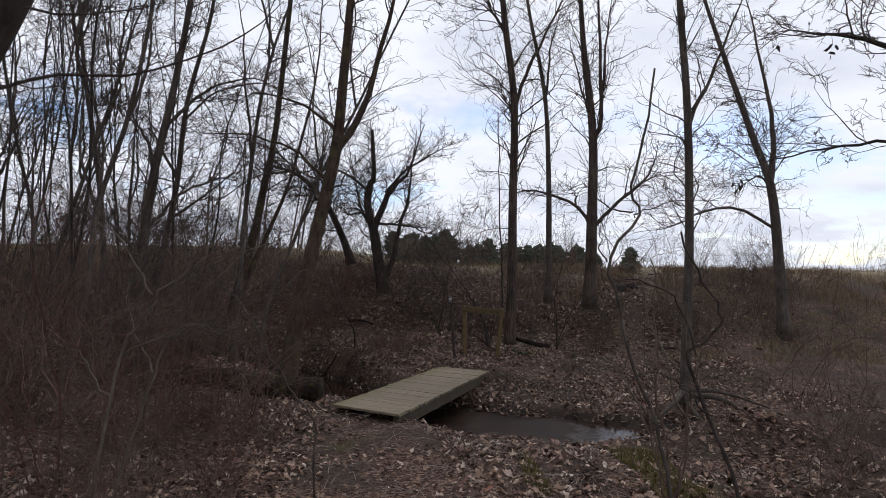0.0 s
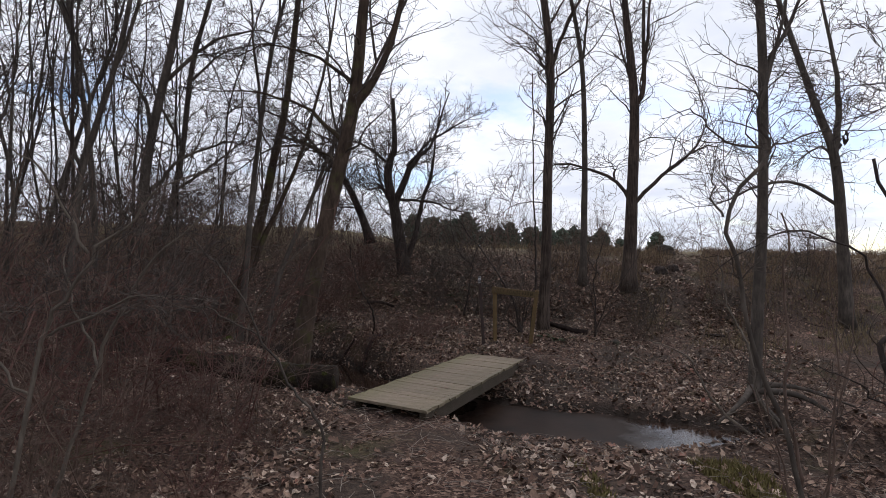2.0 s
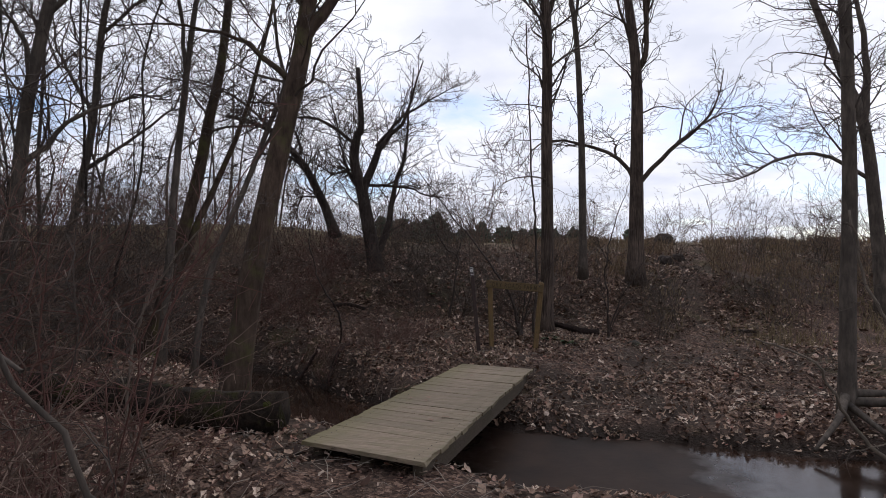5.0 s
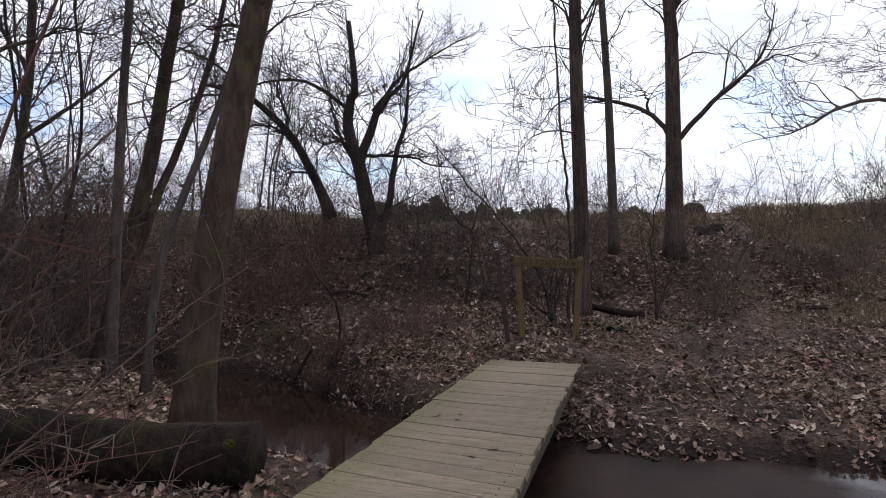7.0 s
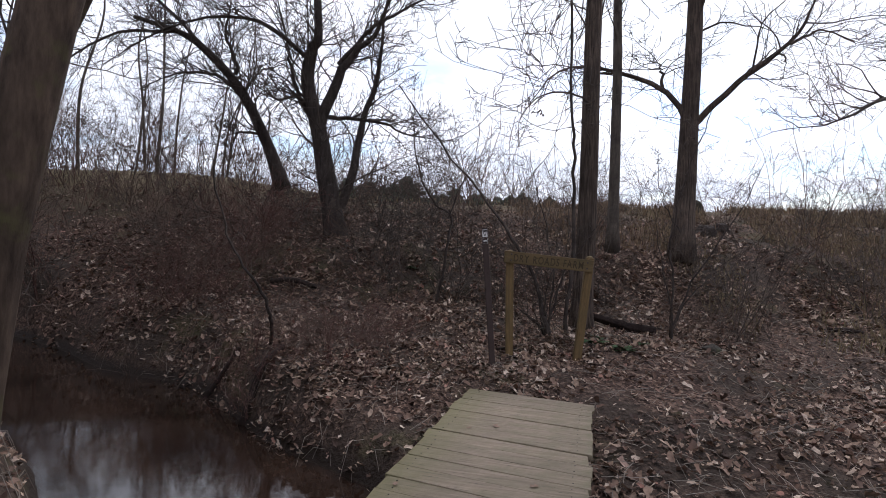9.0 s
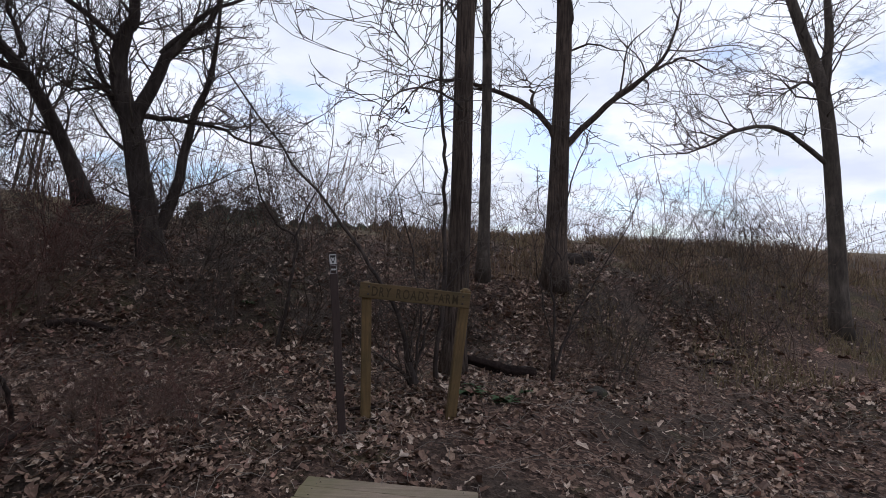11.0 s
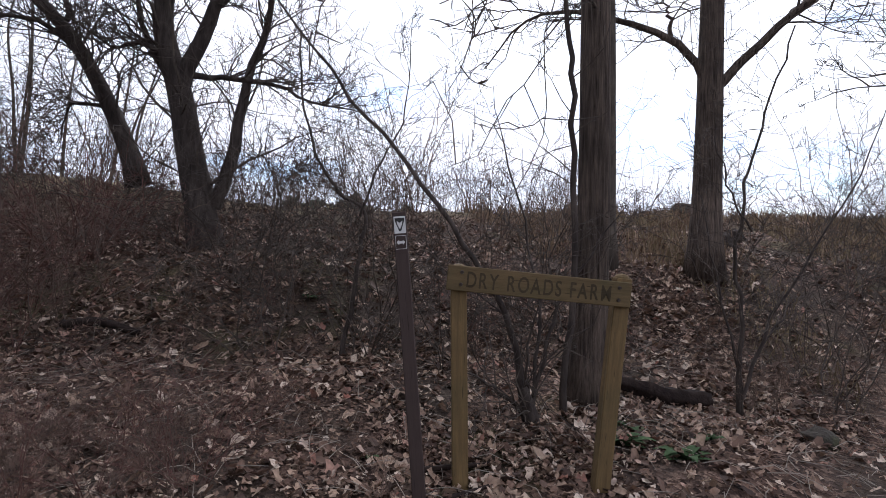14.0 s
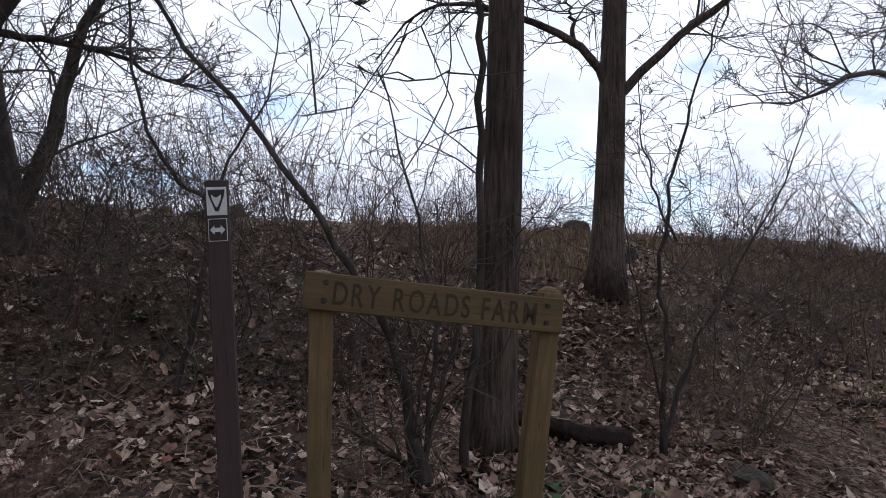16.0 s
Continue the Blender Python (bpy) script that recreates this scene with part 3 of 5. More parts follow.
tree("tree", "dark crooked many-stemmed old tree on the hillside", [(-1.82, 19.2, 0.75), (-2.04, 19.2, 1.94), (-2.25, 19.2, 3.09), (-2.48, 19.2, 3.98), (-2.39, 19.2, 4.68), (-2.28, 19.2, 4.95), (-2.38, 19.2, 6.55)], 0.21, 0.06,
     [([(-2.25, 19.2, 3.09), (-1.94, 19.2, 4.11), (-1.58, 19.2, 4.63), (-1.08, 19.2, 5.16), (-0.58, 19.2, 6.76)], 0.12), ([(-1.79, 19.2, 1.52), (-1.6, 19.2, 2.56), (-1.44, 19.2, 3.27), (-1.22, 19.2, 4.08), (-1.06, 19.2, 4.98), (-0.86, 19.2, 6.58)], 0.1), ([(-2.09, 19.2, 3.32), (-1.65, 19.2, 3.3), (-0.98, 19.2, 3.21), (-0.42, 19.2, 3.01), (0.27999999999999997, 19.2, 2.91)], 0.05), ([(-2.25, 19.2, 3.09), (-2.62, 19.2, 3.63), (-2.86, 19.2, 4.38), (-2.95, 19.2, 4.89), (-3.25, 19.2, 6.49)], 0.055),
      ([(-1.9, 19.3, 4.4), (-1.2, 19.35, 5.2), (-0.3, 19.4, 5.8), (0.4, 19.5, 6.2)], 0.05), ([(-2.23, 19.2, 3.4), (-2.7, 19.1, 3.7), (-3.06, 19.06, 3.6), (-3.6, 19.0, 3.9)], 0.045),
      ([(-2.4, 19.2, 4.4), (-3.2, 19.0, 5.0), (-4.2, 18.9, 5.1), (-5.4, 18.9, 4.7), (-6.2, 18.8, 4.0)], 0.05)], 18, BARK_DARK, 74, 1.9, 2, 0.0045, 0.12, 14, 0.05)
tree("tree", "dark leaning tree bowed over the brush", [(-3.18, 20.5, 2.07), (-3.59, 20.5, 3.11), (-4.13, 20.5, 4.13), (-4.77, 20.5, 4.84), (-5.36, 20.5, 5.26), (-6.36, 20.5, 5.56)], 0.14, 0.04,
     [([(-3.59, 20.5, 3.11), (-4.15, 20.5, 3.09), (-4.31, 20.5, 2.51)], 0.035), ([(-3.91, 20.5, 3.77), (-4.51, 20.5, 4.3), (-5.1, 20.5, 4.39), (-5.5, 20.5, 4.36), (-6.3, 20.5, 3.96)], 0.05), ([(-4.2, 20.4, 4.4), (-4.4, 20.3, 5.4), (-4.2, 20.2, 6.4)], 0.05), ([(-4.8, 20.4, 4.9), (-5.8, 20.0, 5.9), (-7.2, 19.6, 6.3), (-8.6, 19.3, 5.6)], 0.045), ([(-5.4, 20.4, 5.3), (-6.6, 20.0, 5.0), (-7.6, 19.8, 4.2), (-8.2, 19.7, 3.4)], 0.04)], 19, BARK_DARK, 70, 2.0, 2, 0.0045, 0.15)
tree("tree", "thick dark mossy trunk leaning beside the path", [(-4.0, 3.0, -0.1), (-3.5, 3.1, 1.4), (-2.95, 3.2, 2.6), (-2.5, 3.3, 3.8), (-2.2, 3.4, 5.5)], 0.2, 0.12,
     [([(-3.05, 3.2, 2.4), (-2.75, 3.6, 2.75), (-2.3, 4.0, 2.95), (-1.75, 4.5, 3.4), (-1.5, 4.8, 3.9)], 0.014)], 20, BARK_DARK, 12, 1.3, 2, 0.003, 0.5, 18)
tree("tree", "overhanging dark tree with clinging withered leaves", [(6.6, 6.4, -0.45), (6.4, 6.4, 2.0), (5.9, 6.5, 4.2), (5.3, 6.6, 6.0), (4.9, 6.7, 7.5)], 0.16, 0.06,
     [([(5.95, 6.5, 4.1), (5.1, 6.9, 4.6), (4.3, 7.2, 4.8)], 0.045), ([(6.2, 6.45, 3.2), (5.2, 7.2, 3.3), (4.2, 8.0, 3.1)], 0.03)], 21, BARK_DARK, 26, 2.4, 3, 0.004, 0.3, droop=-0.01)
tree("sapling", "crooked pale sapling with a bent stem", [(1.98, 4.9, -0.5), (1.86, 4.9, 0.1), (1.7, 4.9, 0.63), (1.54, 4.9, 1.17), (1.37, 4.9, 1.66), (1.61, 4.9, 2.06), (1.58, 4.9, 2.3), (1.71, 4.9, 2.74), (1.8, 4.9, 3.4)], 0.018, 0.009,
     [([(1.6, 4.9, 2.1), (1.35, 4.95, 2.2), (1.2, 5.0, 2.35), (1.0, 5.0, 2.3)], 0.008), ([(1.37, 4.9, 1.66), (1.3, 4.9, 1.85), (1.35, 4.95, 2.0)], 0.008), ([(1.62, 4.9, 2.05), (1.9, 4.9, 2.2), (2.3, 4.8, 2.2)], 0.007)], 22, BARK_GREY, 18, 0.8, 1, 0.0022, 0.3, 8, category="sapling", flare=0.1)
tree("vine", "dark woody vine hooked upright", [(2.05, 3.9, -0.4), (1.96, 3.9, 0.14), (1.8, 3.9, 0.57), (1.68, 3.9, 0.93), (1.74, 3.9, 1.02), (1.84, 3.9, 1.07), (1.89, 3.9, 1.2), (1.87, 3.9, 1.36), (1.71, 3.9, 1.57), (1.6, 3.95, 1.85)], 0.015, 0.007,
     [([(1.69, 3.9, 0.98), (1.59, 3.9, 1.29), (1.45, 3.92, 1.44), (1.25, 3.94, 1.5), (1.02, 3.97, 1.42), (0.9, 4.0, 1.3)], 0.007), ([(1.8, 3.9, 0.57), (1.6, 3.95, 0.8), (1.35, 4.0, 0.9)], 0.006)], 23, BARK_DARK, 12, 0.5, 1, 0.002, 0.2, category="vine", flare=0.1)
tree("bush", "bare grey branching bush among reddish canes", [(-2.66, 4.2, -0.3), (-2.59, 4.2, 0.13), (-2.46, 4.2, 0.88), (-2.35, 4.2, 1.1), (-2.2, 4.2, 1.36), (-2.01, 4.2, 1.56), (-1.82, 4.2, 1.7), (-1.6, 4.2, 1.78)], 0.0135, 0.004,
     [([(-2.23, 4.2, 1.34), (-2.41, 4.2, 1.69), (-2.6, 4.2, 1.88), (-2.78, 4.2, 1.95)], 0.009), ([(-2.43, 4.2, 0.9), (-2.1, 4.2, 1.05), (-1.85, 4.15, 1.12), (-1.6, 4.1, 1.05)], 0.008), ([(-2.5, 4.2, 0.6), (-2.75, 4.1, 0.95), (-3.0, 4.0, 1.1)], 0.008)], 24, BARK_PALE, 26, 0.7, 2, 0.002, 0.2, 7, 0.03, category="bush", flare=0.2)
tree("bush", "bare grey branching bush among reddish canes", [(-2.6, 4.5, -0.3), (-2.43, 4.5, 0.5), (-2.1, 4.5, 1.2), (-1.75, 4.5, 1.6), (-1.5, 4.5, 1.75)], 0.013, 0.004,
     [([(-2.2, 4.5, 1.0), (-2.0, 4.6, 1.1), (-1.7, 4.7, 1.05)], 0.007), ([(-2.35, 4.5, 0.7), (-2.6, 4.6, 1.1), (-2.65, 4.7, 1.5)], 0.008)], 25, BARK_PALE, 22, 0.7, 2, 0.002, 0.2, 7, 0.03, category="bush", flare=0.2)
tree("sapling", "thin bare sapling leaning across the brush", [(-1.2, 5.25, -0.5), (-1.22, 5.2, 0.2), (-1.4, 5.2, 0.45), (-1.63, 5.2, 0.78), (-1.92, 5.2, 1.24), (-2.2, 5.2, 1.5)], 0.012, 0.004, [([(-1.63, 5.2, 0.78), (-2.1, 5.2, 0.95), (-2.4, 5.2, 0.9)], 0.006)], 26, BARK_GREY, 14, 0.5, 1, 0.002, 0.3, 7, category="sapling", flare=0.1)
tree("bush", "bare pale-twigged bush beside the mossy log", [(-2.6, 8.0, -0.5), (-2.72, 8.0, -0.2), (-2.71, 8.0, 0.24), (-2.64, 8.0, 0.71), (-2.46, 8.0, 1.11), (-2.18, 8.0, 1.43), (-1.95, 8.0, 1.6)], 0.013, 0.004,
     [([(-2.64, 8.0, 0.71), (-2.44, 8.0, 0.84), (-2.23, 8.0, 1.0), (-1.85, 8.0, 1.14)], 0.006), ([(-2.7, 8.0, 0.3), (-2.48, 8.0, 0.51), (-2.13, 8.0, 0.65)], 0.006), ([(-2.68, 8.0, 0.5), (-2.9, 7.95, 0.6), (-3.2, 7.9, 0.55)], 0.007), ([(-2.6, 8.0, -0.4), (-2.9, 8.1, 0.2), (-3.1, 8.1, 0.9), (-3.15, 8.1, 1.5)], 0.009)], 27, BARK_PALE, 24, 0.6, 2, 0.0018, 0.25, 7, 0.03, category="bush", flare=0.1)
tree("sapling", "pale bare sapling leaning low over the water", [(3.5, 8.15, -0.85), (2.94, 8.2, -0.39), (2.66, 8.2, -0.11), (2.43, 8.2, 0.29), (2.03, 8.2, 0.46)], 0.02, 0.006, [], 71, BARK_PALE, 5, 0.35, 0, 0.003, 0.4, 8, category="sapling", flare=0.1)
tree("sapling", "pale bare sapling slanting up from the bank", [(3.78, 8.1, -0.9), (3.37, 8.2, -0.17), (3.23, 8.2, 0.4), (3.0, 8.25, 0.86), (2.9, 8.3, 1.5)], 0.022, 0.008, [([(3.4, 8.2, -0.2), (3.0, 8.25, -0.4), (2.8, 8.3, -0.5)], 0.008)], 72, BARK_PALE, 8, 0.5, 1, 0.003, 0.4, 8, category="sapling", flare=0.1)
tree("bush", "dark knotted stump of a bush by the sign", [(1.33, 14.9, -0.42), (1.3, 14.9, -0.25), (1.24, 14.92, -0.05)], 0.06, 0.03, [], 73, BARK_DARK, 10, 0.7, 1, 0.003, 0.2, 10, 0.15, category="bush", flare=0.4)

# the thin stand leaning over the brush, up the near side of the stream
rng = np.random.default_rng(7)
grown = 0
while grown < 52:
    ang, dist = radians(rng.uniform(17, 50)), rng.uniform(10, 25)
    x, y = -dist * math.sin(ang), dist * math.cos(ang)
    if x > -1.2 - 0.62 * (y - 7.6) or abs(float(stream_offset(x, y))) < 1.1:
        continue
    k = grown
    grown += 1
    z = float(gz(x, y)) - 0.05
    big = k % 3 == 0
    hgt, lean, r = rng.uniform(8.5, 12.5), rng.normal(0.1, 0.09), rng.uniform(0.042, 0.075) if big else rng.uniform(0.018, 0.034)
    pts, px, py, dx, dy = [(x, y, z)], x, y, lean, rng.normal(0, 0.06)
    for q in range(1, 9):
        dx, dy = 0.8 * dx + 0.2 * lean + rng.normal(0, 0.1), 0.8 * dy + rng.normal(0, 0.08)
        px, py = px + dx * hgt / 8, py + dy * hgt / 8
        pts.append((px, py, z + hgt * q / 8))
    limbs = []
    for q in range(3 if big else 2):
        i = int(rng.integers(2, 6))
        side, rise = rng.choice((-1, 1)) * rng.uniform(0.25, 0.75), rng.uniform(0.24, 0.36) * hgt
        fx, fy, fz = pts[i]
        limbs.append(([(fx, fy, fz), (fx + 0.45 * side, fy + rng.normal(0, 0.15), fz + 0.3 * rise), (fx + 0.8 * side + rng.normal(0, 0.12), fy + rng.normal(0, 0.3), fz + 0.65 * rise), (fx + 1.15 * side + rng.normal(0, 0.2), fy + rng.normal(0, 0.4), fz + rise)], r * 0.55))
    tree("tree", "bare grey tree in a crowded leaning stand" if big else "thin bare grey tree in a crowded leaning stand", pts, r, 0.008, limbs, 100 + k, BARK_GREY if k % 3 != 1 else BARK_DARK, 20 if big else 17, 1.7, 2 if dist < 16 else 1, 0.0055, 0.22, 6, 0.02, group="thin stand of trees")
tree("tree", "tall grey tree with tangled side limbs in the stand", [(-6.4, 11.5, -0.4), (-6.1, 11.5, 1.6), (-5.95, 11.55, 3.4), (-5.6, 11.6, 5.4), (-5.3, 11.6, 7.6), (-5.2, 11.6, 10.0)], 0.11, 0.04,
     [([(-6.0, 11.5, 2.4), (-5.5, 11.8, 3.1), (-4.8, 12.0, 3.5), (-4.2, 12.1, 3.5)], 0.04), ([(-5.9, 11.6, 3.6), (-6.5, 11.9, 4.6), (-7.3, 12.2, 5.2)], 0.045), ([(-5.7, 11.6, 4.6), (-5.0, 11.9, 5.4), (-4.2, 12.2, 5.8), (-3.6, 12.4, 5.6)], 0.04), ([(-6.1, 11.5, 1.8), (-6.8, 11.7, 2.5), (-7.4, 11.9, 2.7)], 0.03)], 171, BARK_GREY, 44, 1.8, 2, 0.0045, 0.2, 10, 0.03, group="thin stand of trees")
tree("tree", "tall grey tree with tangled side limbs in the stand", [(-7.6, 14.6, -0.2), (-7.2, 14.6, 1.8), (-6.9, 14.7, 3.8), (-6.7, 14.7, 6.0), (-6.2, 14.8, 8.4), (-6.0, 14.8, 10.6)], 0.09, 0.035,
     [([(-7.0, 14.6, 2.9), (-6.3, 14.9, 3.6), (-5.6, 15.2, 4.4), (-5.2, 15.3, 5.4)], 0.04), ([(-6.9, 14.7, 4.0), (-7.6, 14.9, 5.2), (-8.0, 15.2, 6.6)], 0.045), ([(-6.7, 14.7, 5.6), (-6.0, 15.0, 6.4), (-5.0, 15.4, 6.8), (-4.3, 15.6, 6.5)], 0.035)], 172, BARK_GREY, 44, 1.8, 2, 0.005, 0.2, 10, 0.03, group="thin stand of trees")
for k in range(10):
    x, y = rng.uniform(-17, -8), rng.uniform(28, 36)
    z = float(gz(x, y)) - 0.05
    tree("tree", "far thin bare tree beyond the brush", [(x, y, z), (x + rng.normal(0.3, 0.3), y, z + 3), (x + rng.normal(0.6, 0.5), y, z + 6), (x + rng.normal(0.8, 0.6), y, z + 9)], 0.06, 0.015, [], 180 + k, BARK_GREY, 26, 2.2, 1, 0.006, 0.2, 6, 0.02, group="far trees")

# stems about the sign
tree("sapling", "slim dark sapling close beside the furrowed tree", [(1.58, 15.0, -0.35), (1.6, 15.02, 0.9), (1.63, 15.02, 2.06), (1.6, 15.02, 2.8), (1.55, 15.0, 4.4), (1.5, 15.0, 6.0)], 0.028, 0.012, [], 61, BARK_DARK, 14, 0.9, 1, 0.003, 0.3, 8, category="sapling", flare=0.3)
tree("bush", "many-stemmed dark bush with one long stem leaning over", [(1.32, 14.97, -0.33), (1.15, 15.03, 0.35), (0.82, 15.13, 0.98), (0.33, 15.3, 1.68), (-0.2, 15.5, 2.33), (-0.7, 15.7, 3.1)], 0.028, 0.008,
     [([(1.33, 14.98, -0.3), (1.5, 15.0, 0.3), (1.75, 15.0, 0.85), (2.1, 15.0, 1.3)], 0.02), ([(1.33, 14.98, -0.3), (1.3, 14.8, 0.4), (1.35, 14.7, 1.0)], 0.014), ([(1.3, 14.95, -0.3), (1.0, 14.8, 0.0), (0.7, 14.6, 0.15)], 0.022),
      ([(1.33, 14.98, -0.3), (1.42, 15.1, 0.6), (1.3, 15.2, 1.5), (1.1, 15.3, 2.2)], 0.016), ([(1.33, 14.98, -0.3), (1.1, 15.2, 0.4), (0.7, 15.4, 0.8)], 0.014)],
     62, BARK_DARK, 26, 1.1, 2, 0.0025, 0.25, 8, category="bush", flare=0.9)
tree("sapling", "small forked dark sapling on the slope", [(-0.05, 16.5, -0.12), (0.05, 16.5, 0.6), (0.12, 16.5, 1.28), (-0.15, 16.5, 1.55), (-0.4, 16.5, 2.1), (-0.45, 16.5, 3.0)], 0.024, 0.008,
     [([(0.12, 16.5, 1.25), (0.3, 16.5, 1.7), (0.55, 16.5, 2.3), (0.6, 16.5, 3.2)], 0.014)], 63, BARK_DARK, 30, 1.2, 2, 0.0028, 0.3, 8, category="sapling", flare=0.2)
tree("bush", "open dark bush with long crooked stems by the slope", [(3.13, 15.15, -0.3), (3.15, 15.1, 0.4), (3.16, 15.1, 1.2), (3.3, 15.1, 1.9), (3.6, 15.1, 2.8)], 0.02, 0.006,
     [([(3.13, 15.15, -0.3), (3.4, 15.1, 0.5), (3.9, 15.0, 1.3), (4.3, 14.9, 2.2)], 0.016), ([(3.13, 15.15, -0.3), (3.05, 15.3, 0.6), (2.9, 15.4, 1.5)], 0.014), ([(3.2, 15.1, 1.1), (2.9, 15.0, 1.6), (2.8, 15.0, 2.2)], 0.01),
      ([(3.13, 15.15, -0.3), (3.5, 15.3, 0.3), (4.0, 15.5, 0.6)], 0.012)], 64, BARK_DARK, 22, 1.1, 2, 0.0025, 0.2, 8, category="bush", flare=0.6)
tree("bush", "upright clump of thin brown stems beside the path", [(1.98, 5.0, -0.5), (1.95, 5.0, 0.2), (1.85, 5.0, 1.0), (1.8, 5.0, 1.7)], 0.014, 0.005,
     [([(1.98, 5.0, -0.5), (2.15, 5.0, 0.4), (2.3, 5.0, 1.3)], 0.01), ([(1.98, 5.0, -0.5), (1.75, 5.1, 0.3), (1.5, 5.1, 0.9)], 0.009), ([(1.98, 5.0, -0.5), (2.05, 4.9, 0.6), (2.0, 4.9, 1.5)], 0.01),
      ([(1.98, 5.0, -0.5), (2.3, 5.1, 0.2), (2.7, 5.2, 0.6)], 0.009), ([(1.98, 5.0, -0.5), (1.85, 5.2, 0.4), (1.9, 5.3, 1.4)], 0.009)], 65, CANE, 10, 0.6, 1, 0.0022, 0.2, 6, 0.0, category="bush", flare=0.2)
tree("sapling", "bent dark sapling leaning over the stream bank", [(-2.2, 14.7, -0.5), (-2.12, 14.2, -0.1), (-2.12, 13.9, 0.2), (-2.3, 13.7, 0.62), (-2.5, 13.6, 1.05), (-2.56, 13.5, 1.65)], 0.022, 0.008, [], 66, BARK_DARK, 12, 0.8, 1, 0.003, 0.3, 8, category="sapling", flare=0.2)


# ---- footbridge ----
DECK_YAW = math.degrees(math.atan2(0.936, 0.352)) - 90
SKEW = 0.176
bridge = new("footbridge")
bridge.matrix_world = pose(-1.145, 8.41, -0.44, 0, 0, DECK_YAW) @ pose(0, 0, 0, -1.2)
tagged(bridge, "low weathered plank footbridge over the small stream", "footbridge")
LENGTH, WIDE, N_PLANK = 4.8, 1.2, 25


def box(w, d, h, bev=0.004, jitter=0.0, rng=None):
    bm = bmesh.new()
    bmesh.ops.create_cube(bm, size=1)
    bmesh.ops.scale(bm, vec=(w, d, h), verts=bm.verts)
    if jitter:
        for v in bm.verts:
            v.co.x += rng.normal(0, jitter)
            v.co.z += rng.normal(0, jitter * 0.25)
    if bev:
        bmesh.ops.bevel(bm, geom=list(bm.edges), offset=bev, segments=1, affect="EDGES")
    return bm


def skewed(bm):
    for v in bm.verts:
        v.co.y -= SKEW * v.co.x
    return bm


rng = np.random.default_rng(3)
pitch_ = LENGTH / N_PLANK
for k in range(N_PLANK):
    pl = part("plank", skewed(box(WIDE, pitch_ - rng.uniform(0.002, 0.009), 0.038, 0.003, 0.006, rng)), DECK, bridge)
    pl.location = (rng.normal(0, 0.006), (k + 0.5) * pitch_, -0.019 + rng.normal(0, 0.0018))
    pl.rotation_euler = (rng.normal(0, 0.004), 0, rng.normal(0, 0.003))
    for x in (-0.5, 0.5):
        for o in (-0.05, 0.05):
            bm = bmesh.new()
            bmesh.ops.create_cone(bm, segments=6, radius1=0.005, radius2=0.004, depth=0.003, cap_ends=True)
            na = part("nail", bm, IRON, pl)
            na.location = (x + rng.normal(0, 0.008), o - SKEW * x, 0.0205)
for x in (-0.5, 0, 0.5):
    bm_ = part("beam", box(0.09, LENGTH - 0.2, 0.2, 0.006), BEAM, bridge)
    bm_.location = (x, LENGTH / 2 - SKEW * x, -0.142)
for y in (0.1, LENGTH - 0.1):
    sl = part("sill", skewed(box(1.3, 0.16, 0.3, 0.01)), BEAM, bridge)
    sl.location = (0, y, -0.39)


# ---- sign ----
def letters(text, height, span, depth, material, parent):
    """Each capital as a part of its own, spread over the span."""
    made = []
    for ch in text:
        if ch == " ":
            made.append((None, 0.42))
            continue
        cu = bpy.data.curves.new("letter", "FONT")
        cu.body, cu.size, cu.extrude, cu.offset = ch, 1.0, 0.02, 0.012
        tmp = new("tmp_text", cu)
        me = bpy.data.meshes.new_from_object(tmp.evaluated_get(bpy.context.evaluated_depsgraph_get()))
        bpy.data.objects.remove(tmp)
        me.materials.clear()
        me.materials.append(material)
        made.append((me, max(v.co.x for v in me.vertices) + 0.13))
    k, x = span / sum(w for _, w in made), -span / 2
    for me, w in made:
        if me is not None:
            ob = new("letter", me)
            ob.parent = parent
            ob.matrix_local = pose(x, -0.0192, -0.36 * height / 0.72, 90, 0, 0) @ Matrix.Diagonal((k, height / 0.72, depth / 0.04, 1))
        x += w * k


sign = new("wooden_sign")
yaw = math.degrees(math.atan2(14.05 - 14.19, 1.547 - 0.543))
sign.matrix_world = pose(1.05, 14.12, -0.42, 0, 0, yaw)
tagged(sign, "routed wooden sign board on two square posts in leaf litter", "sign")
board = part("board", box(1.03, 0.038, 0.14, 0.004), SIGN, sign)
board.matrix_local = pose(0.005, -0.064, 1.13, 0, 5.2, 0)
letters("DRY ROADS FARM", 0.088, 0.82, 0.004, LETTER, board)
for x in (-0.435, 0.445):
    for z in (-0.033, 0.035):
        bm = bmesh.new()
        bmesh.ops.create_cone(bm, segments=10, radius1=0.011, radius2=0.009, depth=0.012, cap_ends=True)
        bo = part("bolt", bm, IRON, board, "dark rusted bolt head")
        bo.matrix_local = pose(x, -0.024, z, 90, 0, 0)


def post(x, lean, top):
    bm = box(0.089, 0.089, 1.30, 0.004)
    ob = part("post", bm, POSTW, sign)
    ob.matrix_local = pose(x, 0, 0.55, 0, lean, 0) @ pose(0, 0, top)
    cm = bmesh.new()
    bmesh.ops.create_uvsphere(cm, u_segments=12, v_segments=8, radius=0.045)
    bmesh.ops.scale(cm, vec=(1, 1, 0.7), verts=cm.verts)
    cap = part("post_top", cm, POSTW, ob, "rounded worn post top")
    cap.matrix_local = pose(0, 0, 0.645)


post(-0.43, -1.0, 0.025)
post(0.43, 5.8, -0.02)

